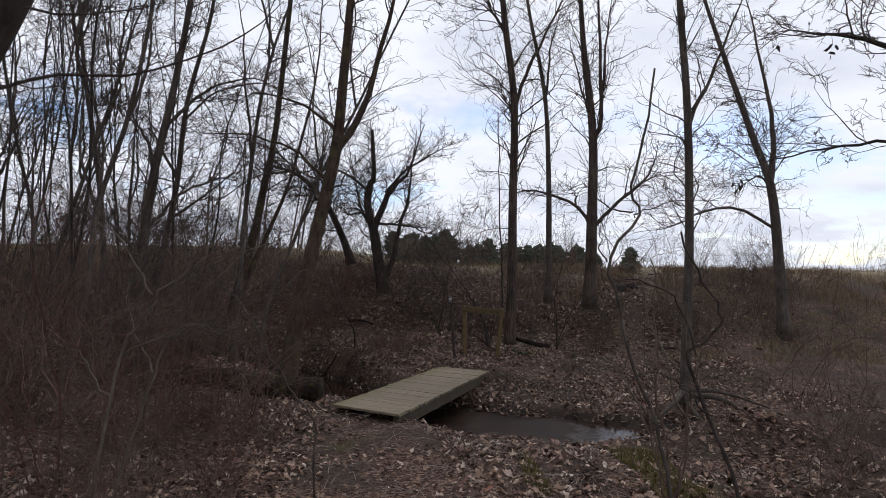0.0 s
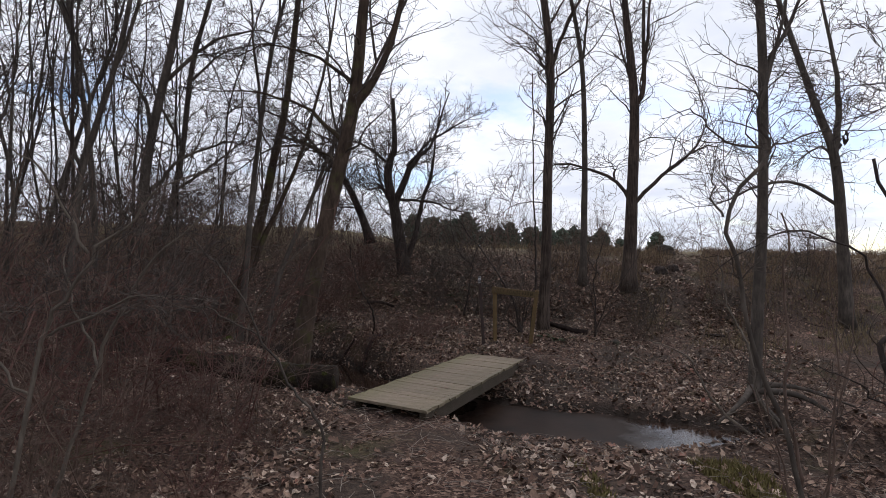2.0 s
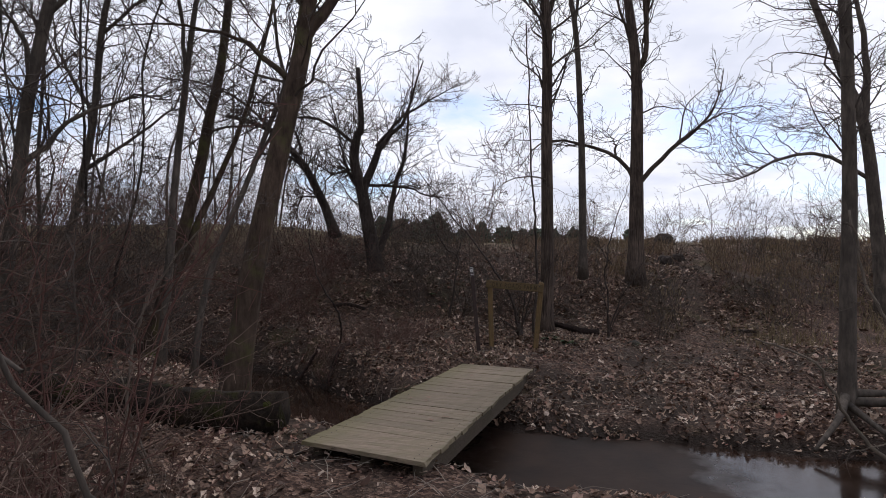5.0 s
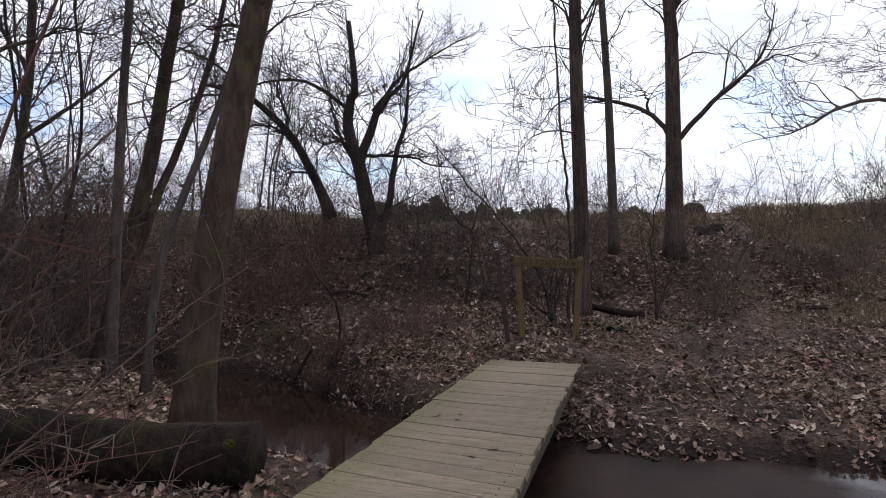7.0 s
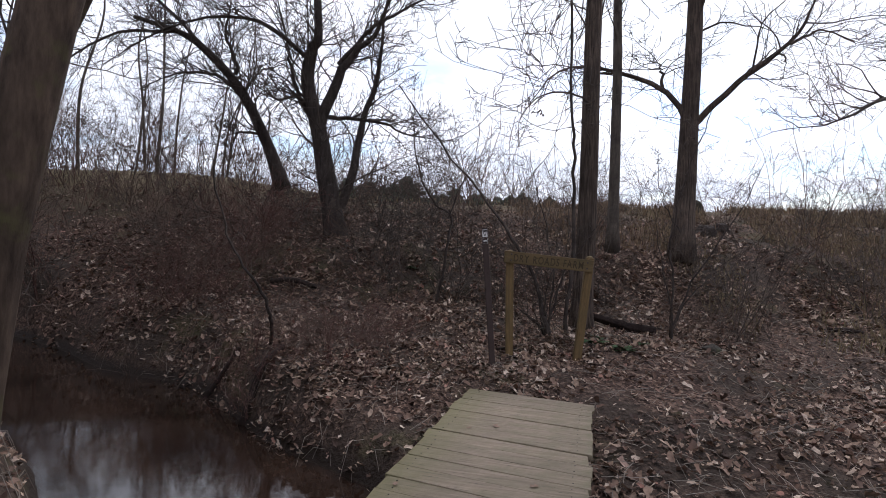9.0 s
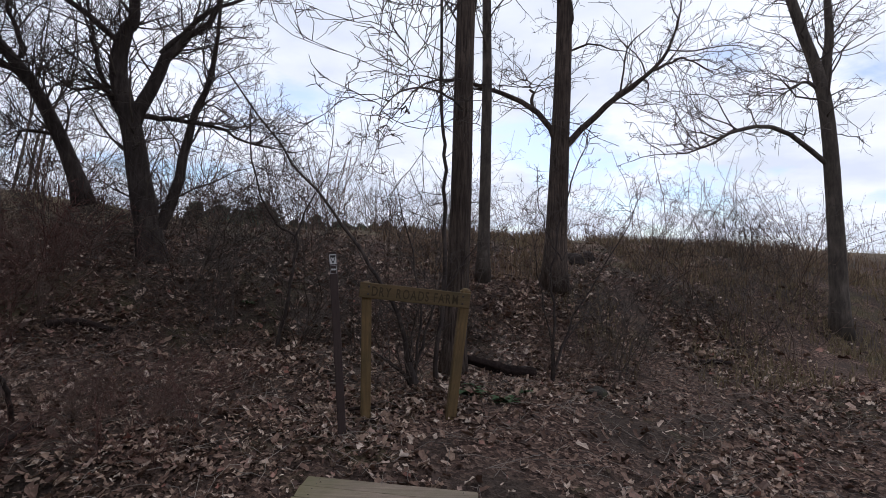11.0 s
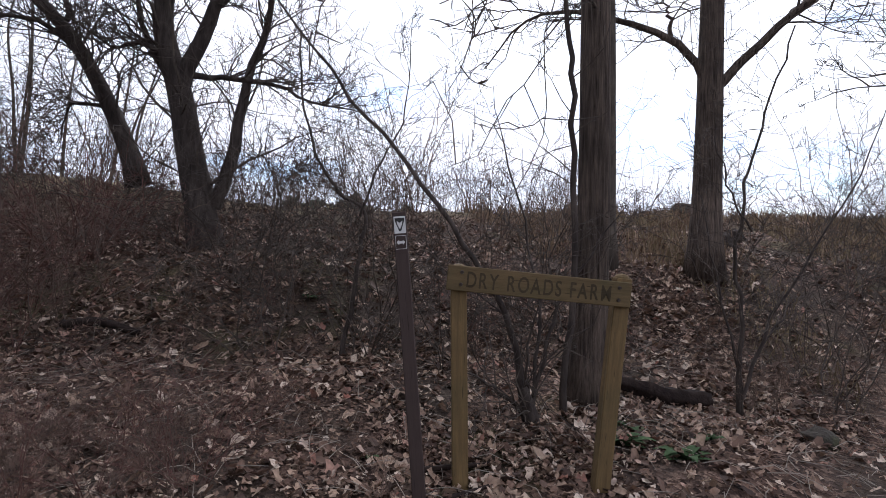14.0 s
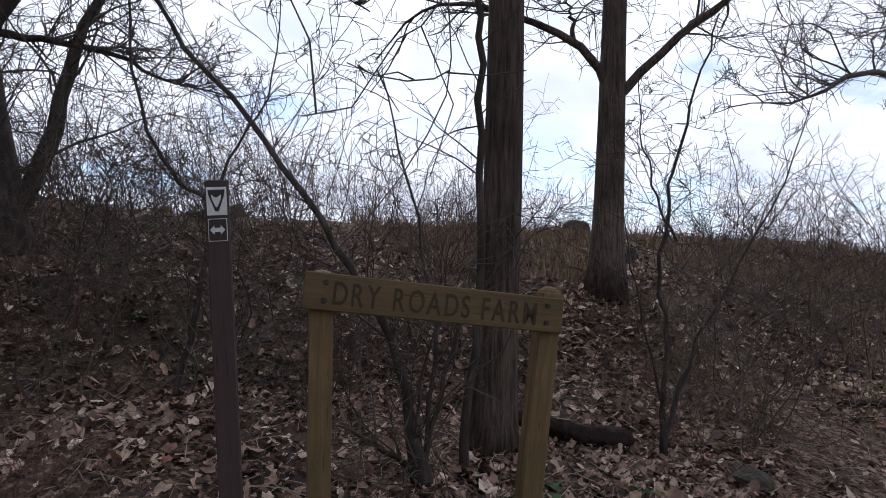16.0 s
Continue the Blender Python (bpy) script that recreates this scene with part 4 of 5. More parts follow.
# ---- trail marker ----
marker = new("trail_marker")
marker.matrix_world = pose(0.36, 13.76, -0.45, 0, 0, -12) @ pose(0, 0, 0, 1.0, -4.6, 0)
tagged(marker, "flat dark brown trail marker post with two small stickers", "trail marker")
mp_ = part("post", box(0.066, 0.014, 1.75, 0.004), MARKER, marker)
mp_.location = (0, 0, 0.66)


def plate(w, h, rim, name):
    bm = bmesh.new()
    bmesh.ops.create_cube(bm, size=1)
    bmesh.ops.scale(bm, vec=(w, 0.002, h), verts=bm.verts)
    return bm


def flat_shape(points, thick=0.0016):
    bm = bmesh.new()
    f = bm.faces.new([bm.verts.new((x, 0, z)) for x, z in points])
    r = bmesh.ops.extrude_face_region(bm, geom=[f])
    bmesh.ops.translate(bm, vec=(0, -thick, 0), verts=[v for v in r["geom"] if isinstance(v, bmesh.types.BMVert)])
    bmesh.ops.recalc_face_normals(bm, faces=bm.faces)
    return bm


p1 = part("sticker", plate(0.056, 0.082, 0, ""), WHITE, mp_, "white sticker with a dark shield")
p1.location = (0, -0.009, 0.812)
sh_ = part("shield", flat_shape([(-0.024, 0.033), (0.024, 0.033), (0.022, 0.018), (0.005, -0.03), (-0.005, -0.03), (-0.022, 0.018)]), INK, p1)
sh_.location = (0, -0.001, 0)
in_ = part("emblem", flat_shape([(-0.014, 0.019), (-0.003, 0.01), (0.003, 0.01), (0.014, 0.019), (0.012, 0.005), (0.002, -0.018), (-0.002, -0.018), (-0.012, 0.005)]), WHITE, p1)
in_.location = (0, -0.0032, 0)
p2 = part("sticker", plate(0.053, 0.066, 0, ""), WHITE, mp_, "dark sticker with a white double arrow")
p2.location = (0, -0.009, 0.728)
k2 = part("panel", flat_shape([(-0.0245, -0.031), (0.0245, -0.031), (0.0245, 0.031), (-0.0245, 0.031)]), MARKER, p2)
k2.location = (0, -0.001, 0)
ar = part("arrow", flat_shape([(-0.021, 0), (-0.009, 0.013), (-0.009, 0.006), (0.009, 0.006), (0.009, 0.013), (0.021, 0), (0.009, -0.013), (0.009, -0.006), (-0.009, -0.006), (-0.009, -0.013)]), WHITE, p2)
ar.location = (0, -0.003, 0)


# ---- fallen wood ----
def log(name, label, pts, r0, r1, material, seed, ridge=0.08):
    rng = np.random.default_rng(seed)
    base = np.array(pts[0], float)
    st = Strands()
    line = spline(pts, 16) - base
    st.tube(line, np.linspace(r0, r1, 16), 14, True, ridge, rng)
    ob = st.ob(name, material)
    ob.location = base
    tagged(ob, label, "log")
    return ob


def on(x, y, dz=0.0):
    return (x, y, float(gz(x, y)) + dz)


log("fallen_log", "thick dark fallen log furred with moss near the stream", [on(-1.98, 9.38, 0.16), on(-2.7, 9.42, 0.14), on(-3.5, 9.55, 0.13), on(-4.6, 9.8, 0.12)], 0.21, 0.2, LOG_MOSS, 31, 0.14)
log("fallen_log", "rotten dark log lying beside the furrowed tree", [on(2.1, 15.6, 0.14), on(2.35, 15.5, 0.1), on(2.65, 15.4, 0.05), on(2.98, 15.33, 0.05)], 0.045, 0.075, LOG_ROT, 32, 0.3)
log("fallen_branch", "short dark fallen branch among dead leaves", [on(-2.7, 17.1, 0.05), on(-2.35, 17.0, 0.07), on(-1.95, 16.9, 0.03)], 0.05, 0.03, LOG_ROT, 33)
log("fallen_branch", "thin bent dark stick among dead leaves", [on(0.42, 14.35, 0.03), on(0.62, 14.3, 0.05), on(0.85, 14.36, 0.02)], 0.018, 0.012, LOG_ROT, 35)
log("fallen_branch", "thin dark stick lying beside the sign", [on(0.5, 14.02, 0.02), on(0.75, 14.08, 0.03), on(0.95, 14.2, 0.02)], 0.014, 0.009, LOG_ROT, 36)
log("fallen_branch", "dark broken root lying on the cut bank", [on(-2.3, 13.7, 0.02), on(-2.15, 13.95, 0.06), on(-2.0, 14.35, 0.03)], 0.045, 0.025, LOG_ROT, 37)
log("fallen_branch", "dark crooked branch lying at the foot of the bank", [on(-3.3, 14.75, 0.02), on(-3.0, 14.7, 0.07), on(-2.6, 14.75, 0.04)], 0.04, 0.02, LOG_ROT, 38)
log("fallen_branch", "short dark branch lying on the worn path", [on(6.1, 15.9, 0.03), on(6.35, 15.87, 0.05), on(6.6, 15.8, 0.03)], 0.035, 0.03, LOG_ROT, 34)


# ---- brush ----
def shrub_canes(name, seed, canes, height, spread, thin, material, side, arch, kids=(3, 5), wander=0.13):
    """One mesh for each cane of a shrub, with its side shoots."""
    rng = np.random.default_rng(seed)
    out = []
    for _ in range(canes):
        st = Strands()
        a = rng.uniform(0, 6.283)
        p = np.array((0.18 * math.cos(a), 0.18 * math.sin(a), 0)) * rng.uniform(0.2, 1.4)
        p[2] = -0.05
        tilt = rng.uniform(0.1, 1.0) * spread
        L = height * rng.uniform(0.6, 1.15)
        pts = sway(rng, p, np.array((math.cos(a) * tilt, math.sin(a) * tilt, 1.0)), L, 9, wander, -arch)
        r = rng.uniform(0.004, 0.0105) * (height / 2) ** 0.5
        st.tube(pts, np.linspace(r, thin, 9), 3)
        twigs(st, rng, pts, r, side, L * 0.45, 1, thin, 1.6 * wander, 0.0, 0.12, (0.45, 1.15), kids)
        me = bpy.data.meshes.new(name)
        me.from_pydata(np.concatenate(st.v).tolist(), [], st.f)
        me.materials.append(material)
        out.append((me, st))
    return out


def whole(name, canes, material):
    v, f, n = [], [], 0
    for _, st in canes:
        vv = np.concatenate(st.v)
        v.append(vv)
        f += [[i + n for i in face] for face in st.f]
        n += len(vv)
    me = bpy.data.meshes.new(name)
    me.from_pydata(np.concatenate(v).tolist(), [], f)
    me.materials.append(material)
    return me


KINDS = {"shrub": [], "bramble": [], "brush": [], "thorn_bush": []}
for k in range(5):
    for kind, args in (("shrub", (200 + k, 8, 2.5, 0.6, 0.003, CANE, 8, 0.015)), ("bramble", (220 + k, 8, 2.3, 0.95, 0.0028, CANE if k % 2 else CANE_RED, 7, 0.12)), ("brush", (240 + k, 8, 1.5, 0.4, 0.0026, CANE, 5, 0.0)), ("thorn_bush", (260 + k, 7, 2.8, 0.85, 0.0032, TWIG, 13, 0.02))):
        canes = shrub_canes("cane", *args, (3, 5), 0.26 if kind == "thorn_bush" else 0.15)
        sparse = shrub_canes("cane", args[0] + 40, args[1] - 1, *args[2:4], 0.0045, args[5], max(2, args[6] - 4), args[7], (2, 4), 0.26 if kind == "thorn_bush" else 0.15)
        KINDS[kind].append(([me for me, _ in canes], whole(kind, sparse, args[5])))
LABELS = {"shrub": ("bare twiggy grey-brown shrub in winter", "shrub"), "bramble": ("arching tangle of bare reddish-brown canes", "bramble"), "brush": ("thin upright bare stems in a clump", "brush"), "thorn_bush": ("tall crooked bare bush with dense fine dark twigs", "bush")}


def plant(kind, x, y, size, rng):
    canes, joined = KINDS[kind][rng.integers(len(KINDS[kind]))]
    near = (y < 16 and -6 < x < 6) or kind == "thorn_bush"
    ob = new(kind, None if near else joined)
    ob.matrix_world = pose(x, y, float(gz(x, y)), rng.normal(0, 4), rng.normal(0, 4), rng.uniform(0, 360)) @ Matrix.Scale(size, 4)
    if near:
        for me in canes:
            new("cane", me).parent = ob
    tagged(ob, LABELS[kind][0], LABELS[kind][1], "undergrowth " + kind)
    return ob


def clear(x, y, margin=2.0):
    """Keeps the path, the bridge, the stream and the view past the sign open."""
    d = float(stream_offset(x, y))
    if -1.2 < d < 1.3:
        return False
    if y < 9.3 and abs(x + 0.1 + 0.09 * y) < margin:
        return False
    if 7.4 < y < 13.5 and -5.4 < x < 0:
        return False
    if 8.5 < y < 13.6 and -2.6 < x < 6.0:
        return False
    if 13.5 <= y < 16.4 and -2.4 < x < 7.5:
        return False
    return True


rng = np.random.default_rng(5)


def scatter(n, x0, x1, y0, y1, kinds, lo, hi, margin=2.0):
    for _ in range(n):
        x, y = rng.uniform(x0, x1), rng.uniform(y0, y1)
        if clear(x, y, margin):
            plant(kinds[rng.integers(len(kinds))], x, y, rng.uniform(lo, hi), rng)


scatter(52, -7.5, -2.3, 4.8, 7.8, ["bramble", "bramble", "shrub"], 0.7, 1.05, 1.9)
scatter(44, -3.4, -1.5, 3.4, 7.3, ["bramble", "brush"], 0.3, 0.45, 1.35)
scatter(44, -13, -5.4, 4, 14, ["bramble", "shrub", "shrub"], 0.9, 1.3)
scatter(26, -7.8, -3.2, 17.2, 20, ["bramble", "shrub"], 0.35, 0.6)
scatter(34, -11, -3.2, 16.5, 20, ["bramble", "shrub", "brush"], 0.4, 0.65)
scatter(40, -9, 4, 17.5, 22, ["shrub", "brush", "bramble"], 0.4, 0.7)
scatter(30, -18, -6.5, 18, 26, ["shrub", "shrub", "bramble"], 0.9, 1.3)
scatter(26, -26, -6, 23, 32, ["shrub", "shrub", "bramble"], 0.9, 1.4)
scatter(30, -6, 2, 20.5, 32, ["shrub", "brush"], 0.9, 1.4)
scatter(26, 2, 14, 21, 25, ["brush", "shrub"], 0.45, 0.75)
scatter(12, -3.4, -0.8, 17.8, 19.4, ["bramble"], 0.55, 0.8)
scatter(16, -4, 8, 24, 32, ["shrub"], 0.7, 1.1)
scatter(14, 3.2, 6.5, 3.2, 7.6, ["brush", "bramble", "shrub"], 0.5, 0.8)
scatter(18, 5.5, 12, 4, 12, ["shrub", "brush", "bramble"], 0.8, 1.1)
scatter(22, 7, 16, 14, 20, ["shrub", "brush"], 0.7, 1.1)
scatter(20, 11, 40, 18, 40, ["shrub"], 1.0, 1.7)
scatter(18, -3, 7, 19.5, 24, ["brush", "shrub"], 0.6, 0.9)
scatter(46, -14, -3.0, 20, 25, ["shrub", "bramble", "shrub"], 0.6, 0.95)
scatter(34, -24, -9.5, 11, 24, ["shrub", "shrub", "bramble"], 1.2, 1.7)
scatter(8, -14, -9, 9, 16, ["thorn_bush"], 1.0, 1.3)
scatter(14, -9.5, -5.4, 9.8, 14.5, ["thorn_bush"], 0.9, 1.25)
scatter(12, -5.2, -2.6, 16.4, 18.2, ["bramble", "shrub"], 0.5, 0.75)
for _ in range(64):
    x = rng.uniform(-19, -6.5)
    y = 3.2 - 1.3 * x + rng.uniform(-1.5, 4.0)
    if clear(x, y):
        plant(("shrub", "shrub", "bramble")[rng.integers(3)], x, y, rng.uniform(1.05, 1.5), rng)
scatter(9, -1.2, 3.2, 16.5, 19.5, ["thorn_bush"], 0.75, 1.0)
scatter(9, -6.0, -1.0, 19, 22, ["thorn_bush"], 0.6, 0.9)
scatter(14, -13, -6.0, 22, 27, ["thorn_bush"], 1.0, 1.35)
scatter(9, 6.5, 13, 16.0, 21, ["thorn_bush"], 0.7, 1.0)
for x, y, size in ((4.3, 15.5, 0.85), (4.9, 16.3, 0.8), (2.7, 16.3, 0.6), (0.9, 16.2, 0.75), (0.2, 16.6, 0.8)):
    plant("thorn_bush", x, y, size, rng)
scatter(18, 3, 14, 19, 23, ["brush", "bramble"], 0.35, 0.6)
scatter(12, -2.4, 3, 16.4, 17.6, ["brush"], 0.3, 0.55)

scatter(26, -5, 7, 16.6, 20, ["brush", "bramble"], 0.28, 0.5)
for _ in range(40):
    plant(("brush", "bramble", "bramble")[rng.integers(3)], rng.uniform(-2.5, -0.6), rng.uniform(13.5, 15.0), rng.uniform(0.18, 0.38), rng)
for _ in range(14):
    plant("bramble", rng.uniform(-5.0, -2.2), rng.uniform(16.6, 18.2), rng.uniform(0.3, 0.45), rng)
for _ in range(8):
    plant("bramble", rng.uniform(-4.4, -2.6), rng.uniform(15.7, 16.7), rng.uniform(0.4, 0.62), rng)
for _ in range(12):
    plant("brush", rng.uniform(-1.6, 0.2), rng.uniform(13.6, 15.8), rng.uniform(0.2, 0.36), rng)
for _ in range(10):
    plant(("brush", "shrub")[rng.integers(2)], rng.uniform(3.0, 5.2), rng.uniform(14.9, 16.4), rng.uniform(0.2, 0.4), rng)

# ---- far evergreens ----
def evergreen(seed, x, y, h):
    rng = np.random.default_rng(seed)
    z = float(gz(x, y))
    root = new("evergreen")
    root.location = (x, y, z)
    st = Strands()
    st.tube([(0, 0, -0.2), (0, 0, h * 0.5), (0, 0, h * 0.97)], [0.16, 0.1, 0.03], 6)
    st.ob("trunk", BARK_DARK, root)
    cr = Strands()
    for _ in range(95):
        t = rng.uniform(0.05, 1.0)
        a = rng.uniform(0, 6.283)
        L = math.sqrt(max(0.02, 1 - t ** 2.2)) * h * 0.46 * rng.uniform(0.4, 1.2)
        d = np.array((math.cos(a), math.sin(a), rng.uniform(-0.1, 0.5)))
        pts = sway(rng, (0, 0, t * h * 0.93), d, L, 4, 0.12, 0.03)
        cr.tube(pts, [0.08, 0.26, 0.28, 0.04], 4, False, 0.45, rng)
    c = cr.ob("crown", PINE, root, "", False)
    tagged(root, "dark evergreen beyond the straw field", "evergreen", "row of evergreens")


rng2 = np.random.default_rng(9)
for k in range(34):
    evergreen(300 + k, -5 + 0.85 * k + rng2.normal(0, 1.3), 76 + rng2.normal(0, 4), rng2.uniform(2.0, 3.9) + (0.9 if k < 9 else 0))


# ---- dead leaves ----
def leaf_litter(name, seed, spots, lo, hi, label):
    rng = np.random.default_rng(seed)
    n = len(spots)
    out = np.array([(0.0, -0.52), (0.44, -0.34), (0.31, 0.02), (0.43, 0.34), (0.0, 0.6), (-0.42, 0.36), (-0.32, 0.0), (-0.45, -0.3)])
    m = len(out)
    size = lo + (hi - lo) * rng.random(n) ** 1.7
    size = size * np.where(rng.random(n) < 0.06, 1.45, 1)
    yaw = rng.uniform(0, 6.283, n)
    cx, cy = np.cos(yaw), np.sin(yaw)
    shape = out[None] * (1 + rng.normal(0, 0.14, (n, m, 2))) * size[:, None, None] * np.array((0.85, 1.1))
    lx = shape[..., 0] * cx[:, None] - shape[..., 1] * cy[:, None]
    ly = shape[..., 0] * cy[:, None] + shape[..., 1] * cx[:, None]
    tx, ty = rng.normal(0, 0.42, n), rng.normal(0, 0.42, n)
    curl = rng.uniform(0.0, 2.2, n) / size
    px, py = spots[:, 0:1] + lx, spots[:, 1:2] + ly
    gzv = gz(spots[:, 0], spots[:, 1])
    lz = gzv[:, None] + 0.012 + tx[:, None] * lx + ty[:, None] * ly + curl[:, None] * (shape[..., 0] ** 2) + rng.uniform(0, 0.025, n)[:, None] + rng.normal(0, 0.004, (n, m))
    v = np.stack([px, py, lz], -1).reshape(-1, 3)
    b = (np.arange(n) * m)[:, None]
    quads = np.array([(0, 1, 2, 2), (0, 2, 4, 6), (2, 3, 4, 4), (4, 5, 6, 6), (0, 6, 7, 7)])
    faces = []
    for q in quads:
        arr = (b + q[None]).tolist()
        faces += [r[:3] if r[2] == r[3] else r for r in arr]
    ob = mesh_ob(name, v, faces, LEAF, None, "", False)
    tagged(ob, label, "leaf litter", kind="stuff")


def spots_in(rng, n, x0, x1, y0, y1, path_thin=0.75):
    p = np.stack([rng.uniform(x0, x1, n), rng.uniform(y0, y1, n)], 1)
    d = stream_offset(p[:, 0], p[:, 1])
    wash = 0.98 + 0.1 * np.sin(3.1 * p[:, 0] + 1.7 * p[:, 1])
    keep = np.abs(d) > wash
    on_path = (np.abs(p[:, 0] + 0.35 + 0.06 * p[:, 1]) < 0.75) & (d < 0) & (rng.random(n) < path_thin)
    worn = np.interp(p[:, 0], [0.4, 2.0, 4.0, 5.5, 6.5], [13.3, 13.4, 14.0, 15.6, 19.0])
    on_far = (np.abs(p[:, 1] - worn) < 0.8) & (p[:, 0] > 0.9) & (d > 0) & (rng.random(n) < 0.62)
    border = np.minimum(np.minimum(p[:, 0] - x0, x1 - p[:, 0]), np.minimum(p[:, 1] - y0, y1 - p[:, 1]))
    inner = rng.random(n) < np.clip(border / 1.3, 0, 1)
    drift = np.sin(2.1 * p[:, 0] + 1.3 * np.sin(1.7 * p[:, 1])) + np.sin(2.7 * p[:, 1] - 1.1 * p[:, 0] + 2) + 0.7 * np.sin(5.3 * p[:, 0] + 4.1 * p[:, 1])
    drifted = rng.random(n) < np.clip(0.72 + 0.3 * drift, 0.3, 1)
    return p[keep & ~on_path & ~on_far & inner & drifted]


rng3 = np.random.default_rng(21)
leaf_litter("leaf_litter", 41, spots_in(rng3, 33000, -5.2, 5.2, 1.0, 11), 0.022, 0.075, "curled brown and tan dead leaves along the path")
leaf_litter("leaf_litter", 47, spots_in(rng3, 9000, -5.0, 1.6, 2.0, 6.0), 0.022, 0.066, "broad brown dead leaves heaped beside the path")
leaf_litter("leaf_litter", 42, spots_in(rng3, 49000, -5.8, 8.3, 9.8, 18.2), 0.022, 0.08, "broad tan dead leaves on the far bank")
leaf_litter("leaf_litter", 44, spots_in(rng3, 17000, -2.2, 4.2, 12.8, 15.8), 0.018, 0.065, "small broken dead leaves about the sign")
leaf_litter("leaf_litter", 46, spots_in(rng3, 22000, -8, 8, 15.8, 21.5), 0.035, 0.095, "tan dead leaves matted over the slope")
leaf_litter("leaf_litter", 43, spots_in(rng3, 12000, -12, 12, 15.5, 24), 0.045, 0.1, "scattered dead leaves on the brushy hillside")


leaf_litter("leaf_litter", 45, spots_in(rng3, 11000, -11, 11, -5, 13), 0.03, 0.085, "thin scatter of brown leaves under the brush")


# ---- dry grass ----
def grass(name, seed, n, x0, x1, y0, y1, lo, hi, material, label, category="grass"):
    rng = np.random.default_rng(seed)
    x, y = rng.uniform(x0, x1, n), rng.uniform(y0, y1, n)
    worn = np.interp(y, [13.0, 14.2, 16.0, 18.0, 21.0, 25.0], [1.5, 4.0, 5.6, 6.4, 7.6, 9.5])
    clumps = np.sin(1.3 * x + 0.8 * y) + np.sin(2.9 * x - 1.7 * y + 1) + 0.8 * np.sin(5.1 * y + 2.2 * x)
    ok = (np.abs(stream_offset(x, y)) > 0.9) & (np.abs(x - worn) > 0.5) & (clumps > rng.uniform(-1.6, 1.2, n))
    x, y = x[ok], y[ok]
    n = len(x)
    z = gz(x, y) - 0.02
    h = rng.uniform(lo, hi, n)
    a = rng.uniform(0, 6.283, n)
    w = 0.006 + 0.004 * rng.random(n) + 0.012 * h
    bx, by = rng.normal(0, 0.3, n) * h, rng.normal(0, 0.3, n) * h
    P = np.stack([np.stack([x - w * np.cos(a), y - w * np.sin(a), z], 1), np.stack([x + w * np.cos(a), y + w * np.sin(a), z], 1),
                  np.stack([x + 0.4 * bx + 0.6 * w * np.cos(a), y + 0.4 * by + 0.6 * w * np.sin(a), z + 0.6 * h], 1), np.stack([x + 0.4 * bx - 0.6 * w * np.cos(a), y + 0.4 * by - 0.6 * w * np.sin(a), z + 0.6 * h], 1),
                  np.stack([x + bx, y + by, z + h], 1)], 1).reshape(-1, 3)
    b = np.arange(n) * 5
    f = np.stack([b, b + 1, b + 2, b + 3], 1).tolist() + np.stack([b + 3, b + 2, b + 4], 1).tolist()
    tagged(mesh_ob(name, P, f, material, None, "", False), label, category, kind="stuff")


grass("field_grass", 51, 15000, -14, 36, 25, 48, 0.12, 0.4, FIELD, "pale straw-coloured dead field grass")
grass("dry_grass", 52, 24000, 4.5, 15, 14.6, 25, 0.06, 0.26, STRAW, "thin dry tan grass on the slope")
grass("dry_grass", 53, 12000, 0.8, 2.5, 5.2, 7.0, 0.03, 0.11, MOSSY_GRASS, "flattened yellow-green grass beside the path")


def straws(name, seed, n, x0, x1, y0, y1, material, label):
    """Thin broken stems lying on the ground."""
    rng = np.random.default_rng(seed)
    st = Strands()
    for _ in range(n):
        x, y = rng.uniform(x0, x1), rng.uniform(y0, y1)
        if abs(float(stream_offset(x, y))) < 0.95:
            continue
        a, L = rng.uniform(0, 6.283), rng.uniform(0.08, 0.4)
        z = float(gz(x, y)) + 0.03
        k = rng.normal(0, 0.12)
        st.tube([(x, y, z), (x + 0.5 * L * math.cos(a + k), y + 0.5 * L * math.sin(a + k), z + rng.uniform(0, 0.05)), (x + L * math.cos(a), y + L * math.sin(a), float(gz(x + L * math.cos(a), y + L * math.sin(a))) + rng.uniform(0.01, 0.09))], [0.003, 0.0028, 0.0016], 3)
    tagged(st.ob(name, material, None, "", False), label, "twigs", kind="stuff")


grass("dead_weeds", 54, 15000, 2.5, 17, 18.2, 26, 0.12, 0.42, WEED, "warm brown dead weeds along the crest", "weeds")
straws("fallen_twigs", 81, 1500, -4.5, 4.5, 2.2, 10, STICK_PALE, "pale broken twigs strewn over the leaves")
straws("fallen_twigs", 82, 2200, -5, 7, 11, 17, STICK_PALE, "thin broken stems strewn over the far bank")


# ---- stones and small plants ----
def rock(label, x, y, r, flat, seed, material):
    bm = bmesh.new()
    bmesh.ops.create_icosphere(bm, subdivisions=3, radius=1)
    for v in bm.verts:
        q = v.co * 1.4 + Vector((seed * 3.1, 0, 0))
        v.co *= r * (1 + 0.28 * noise.noise(q) + 0.1 * noise.noise(q * 3))
        v.co.z *= flat
    ob = part("rock", bm, material, None)
    ob.location = (x, y, float(gz(x, y)) + 0.25 * r * flat)
    tagged(ob, label, "rock")


MOSS = bark_mat("moss", (0.035, 0.04, 0.008), (0.11, 0.115, 0.022), 60, 0.9, 0.02)


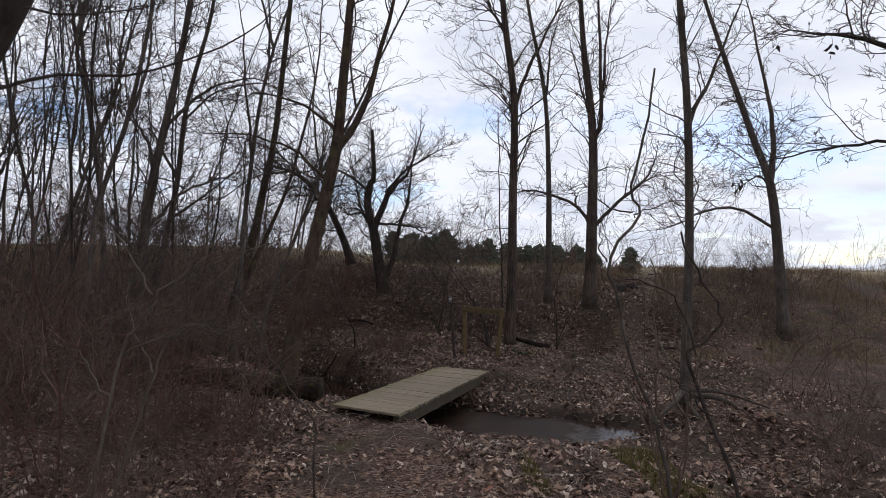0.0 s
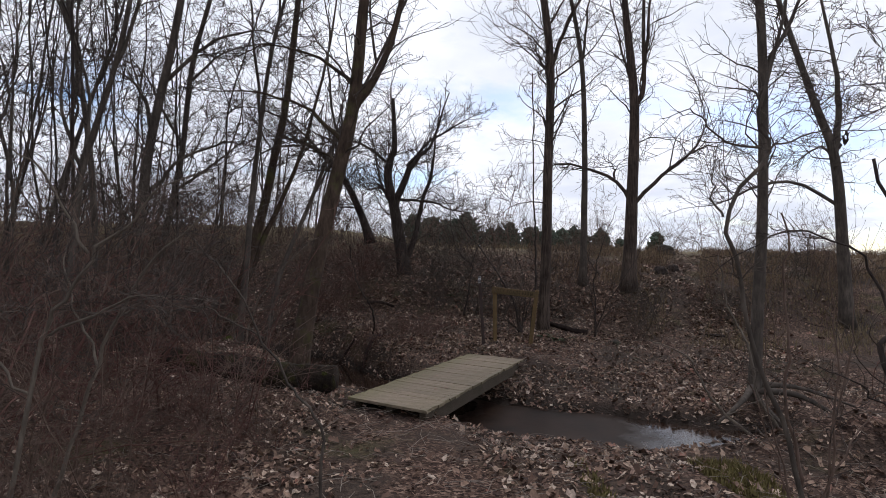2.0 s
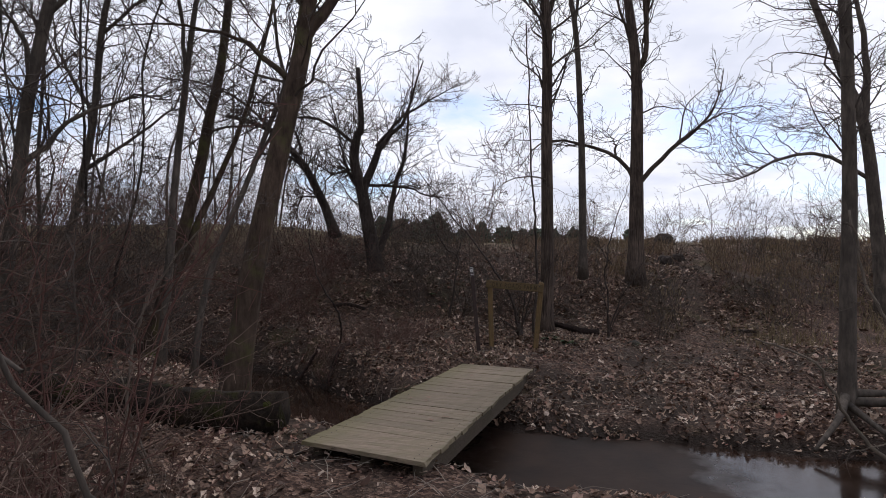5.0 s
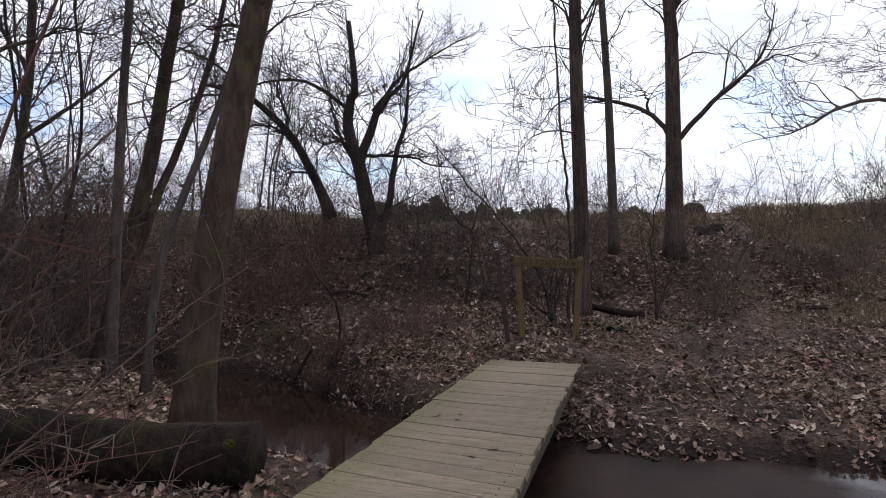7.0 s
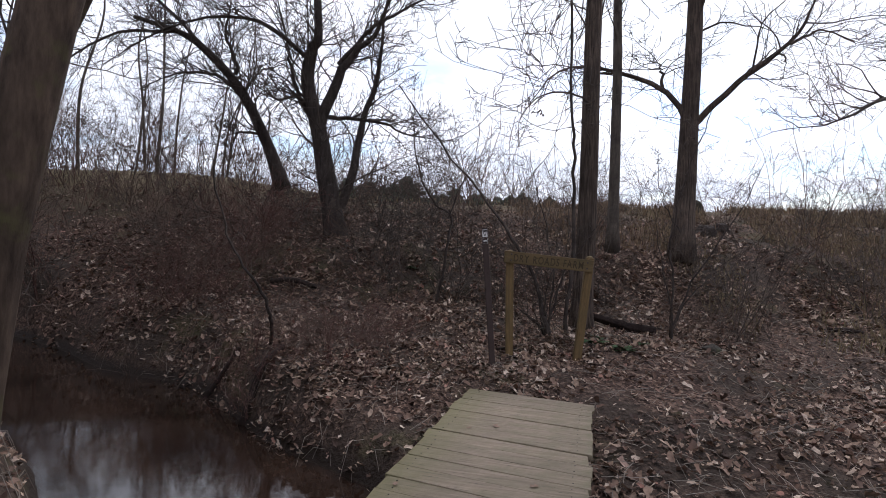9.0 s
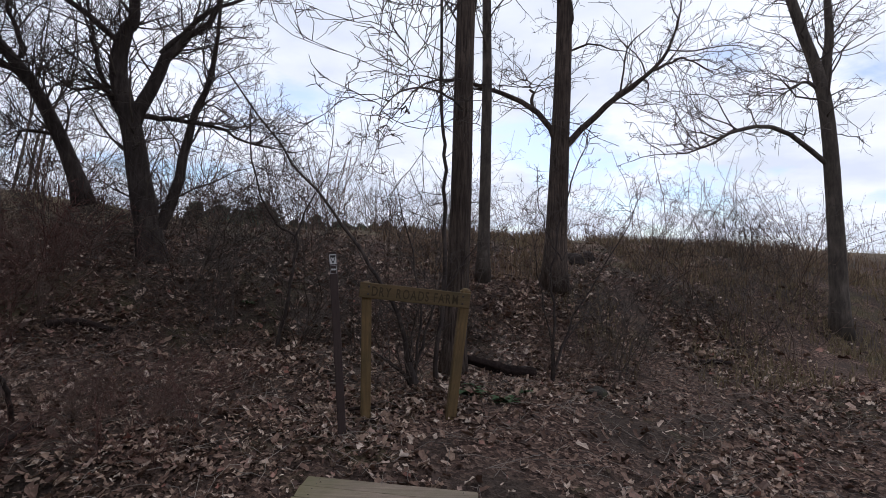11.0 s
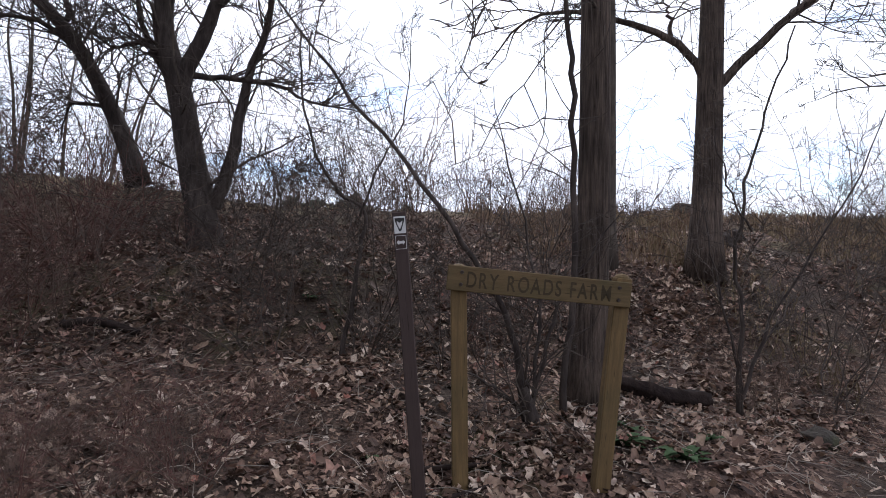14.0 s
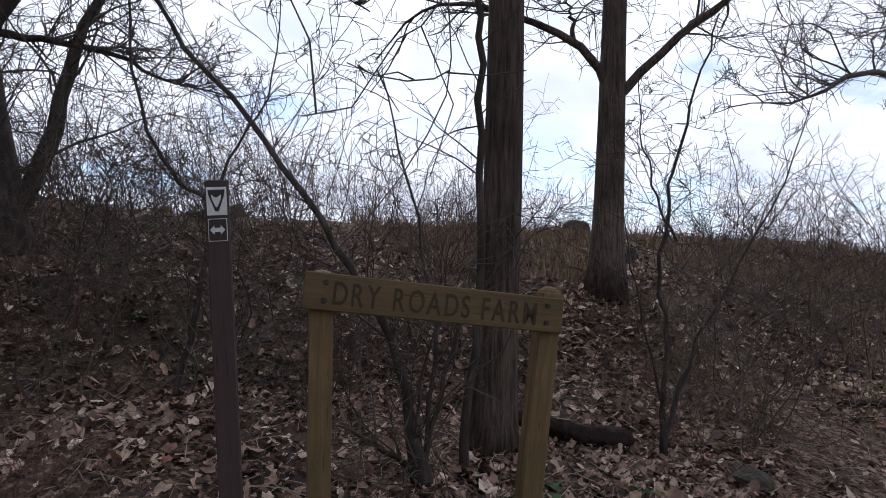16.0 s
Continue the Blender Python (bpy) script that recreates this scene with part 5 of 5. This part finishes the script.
def moss_cushion(x, y, z, r, tall, seed):
    bm = bmesh.new()
    bmesh.ops.create_icosphere(bm, subdivisions=4, radius=1)
    for v in bm.verts:
        q = v.co * 1.6 + Vector((seed * 2.7, 0, 0))
        v.co *= r * (1 + 0.35 * noise.noise(q) + 0.18 * noise.noise(q * 4) + 0.1 * noise.noise(q * 11))
        v.co.z *= tall
    ob = part("moss_cushion", bm, MOSS, None)
    ob.location = (x, y, z)
    tagged(ob, "yellow-green moss cushion on damp wood by the stream", "moss", "moss by the stream")


moss_cushion(-4.98, 12.98, -0.5, 0.13, 1.7, 1)
moss_cushion(-4.75, 12.92, -0.72, 0.15, 0.7, 2)
moss_cushion(-2.62, 10.2, -0.62, 0.08, 1.3, 3)
moss_cushion(-2.12, 9.36, -0.26, 0.13, 0.45, 4)
moss_cushion(-2.45, 9.4, -0.25, 0.15, 0.35, 5)
rock("small rounded grey-green stone half sunk in leaves", 3.5, 14.75, 0.13, 0.7, 1, STONE)
rock("pale boulder at the crest of the slope", 7.7, 23.0, 0.34, 0.8, 2, STONE)
rock("dark weathered boulder on the slope", 6.4, 19.95, 0.24, 0.8, 3, BARK_DARK)
rock("dark weathered boulder on the slope", 6.95, 20.3, 0.2, 0.8, 4, BARK_DARK)


def green_plant(x, y, n, size, seed):
    rng = np.random.default_rng(seed)
    root = new("green_plant")
    root.location = (x, y, float(gz(x, y)))
    for _ in range(n):
        a, L, el = rng.uniform(0, 6.283), size * rng.uniform(0.6, 1.1), rng.uniform(0.2, 0.9)
        d = np.array((math.cos(a), math.sin(a), 0))
        sd = np.array((-math.sin(a), math.cos(a), 0))
        v, f = [], []
        for k in range(6):
            t = k / 5
            p = d * L * t + np.array((0, 0, L * el * t * (1.3 - t)))
            w = L * 0.2 * math.sin(math.pi * min(0.97, 0.08 + 0.92 * t))
            v += [tuple(p - sd * w), tuple(p + np.array((0, 0, -0.15 * w))), tuple(p + sd * w)]
            if k:
                b = 3 * k
                f += [(b - 3, b - 2, b + 1, b), (b - 2, b - 1, b + 2, b + 1)]
        mesh_ob("leaf", v, f, FERN, root)
    tagged(root, "low clump of dark green leaves in the litter", "plant", "green plants")


for k, (x, y, n, size) in enumerate(((1.78, 14.5, 14, 0.21), (2.1, 14.3, 14, 0.2), (1.95, 14.75, 10, 0.17), (2.45, 14.55, 9, 0.14), (0.15, 14.6, 7, 0.08), (-0.4, 17.6, 12, 0.16))):
    green_plant(x, y, n, size, 500 + k)


def leaf_cluster(x, y, z, n, seed, label):
    """Withered leaves still hanging from a twig."""
    rng = np.random.default_rng(seed)
    root = new("withered_leaves")
    root.location = (x, y, z)
    st = Strands()
    st.tube([(0, 0, 0.12), (0.01, 0, 0.03), (0, 0.01, -0.05)], [0.003, 0.003, 0.002], 3)
    st.ob("stalk", TWIG, root)
    for _ in range(n):
        p = rng.normal(0, 0.035, 3) + np.array((0, 0, -0.05))
        d, w = unit(rng.normal(0, 1, 3) + np.array((0, 0, -1.2))), unit(rng.normal(0, 1, 3))
        L = rng.uniform(0.05, 0.1)
        v = [tuple(p), tuple(p + d * L * 0.5 + w * L * 0.35), tuple(p + d * L), tuple(p + d * L * 0.5 - w * L * 0.3)]
        mesh_ob("leaf", v, [(0, 1, 2), (0, 2, 3)], BARK_DARK, root)
    tagged(root, label, "leaves", "hanging withered leaves")


leaf_cluster(0.86, 14.02, 2.5, 12, 91, "dark withered leaves hanging from a bare twig")
leaf_cluster(4.3, 7.2, 4.66, 9, 92, "dark withered leaves hanging from a bare twig")
leaf_cluster(4.9, 7.0, 4.55, 9, 93, "dark withered leaves hanging from a bare twig")
leaf_cluster(4.2, 8.0, 2.98, 9, 94, "dark withered leaves hanging from a bare twig")


# leaves and a broken twig blown onto the bridge
rng = np.random.default_rng(77)
for k in range(9):
    u, w_, L, a = rng.uniform(-0.5, 0.5), rng.uniform(0.5, 4.6), rng.uniform(0.04, 0.08), rng.uniform(0, 6.283)
    outline = ((0, -0.5), (0.4, -0.25), (0.2, 0.05), (0.42, 0.35), (0, 0.6), (-0.38, 0.36), (-0.18, 0.0), (-0.42, -0.28))
    v = [(L * (p * math.cos(a) - q * math.sin(a)), L * (p * math.sin(a) + q * math.cos(a)), 0.006 + 0.5 * L * p * p) for p, q in outline]
    leaf = mesh_ob("dead_leaf", v, [(0, 1, 2), (0, 2, 4, 6), (2, 3, 4), (4, 5, 6), (0, 6, 7)], LEAF, None, "", False)
    leaf.matrix_world = bridge.matrix_world @ pose(u, w_ - SKEW * u, 0.002)
    tagged(leaf, "curled brown dead leaf lying on the planks", "leaf", "leaves on the bridge")
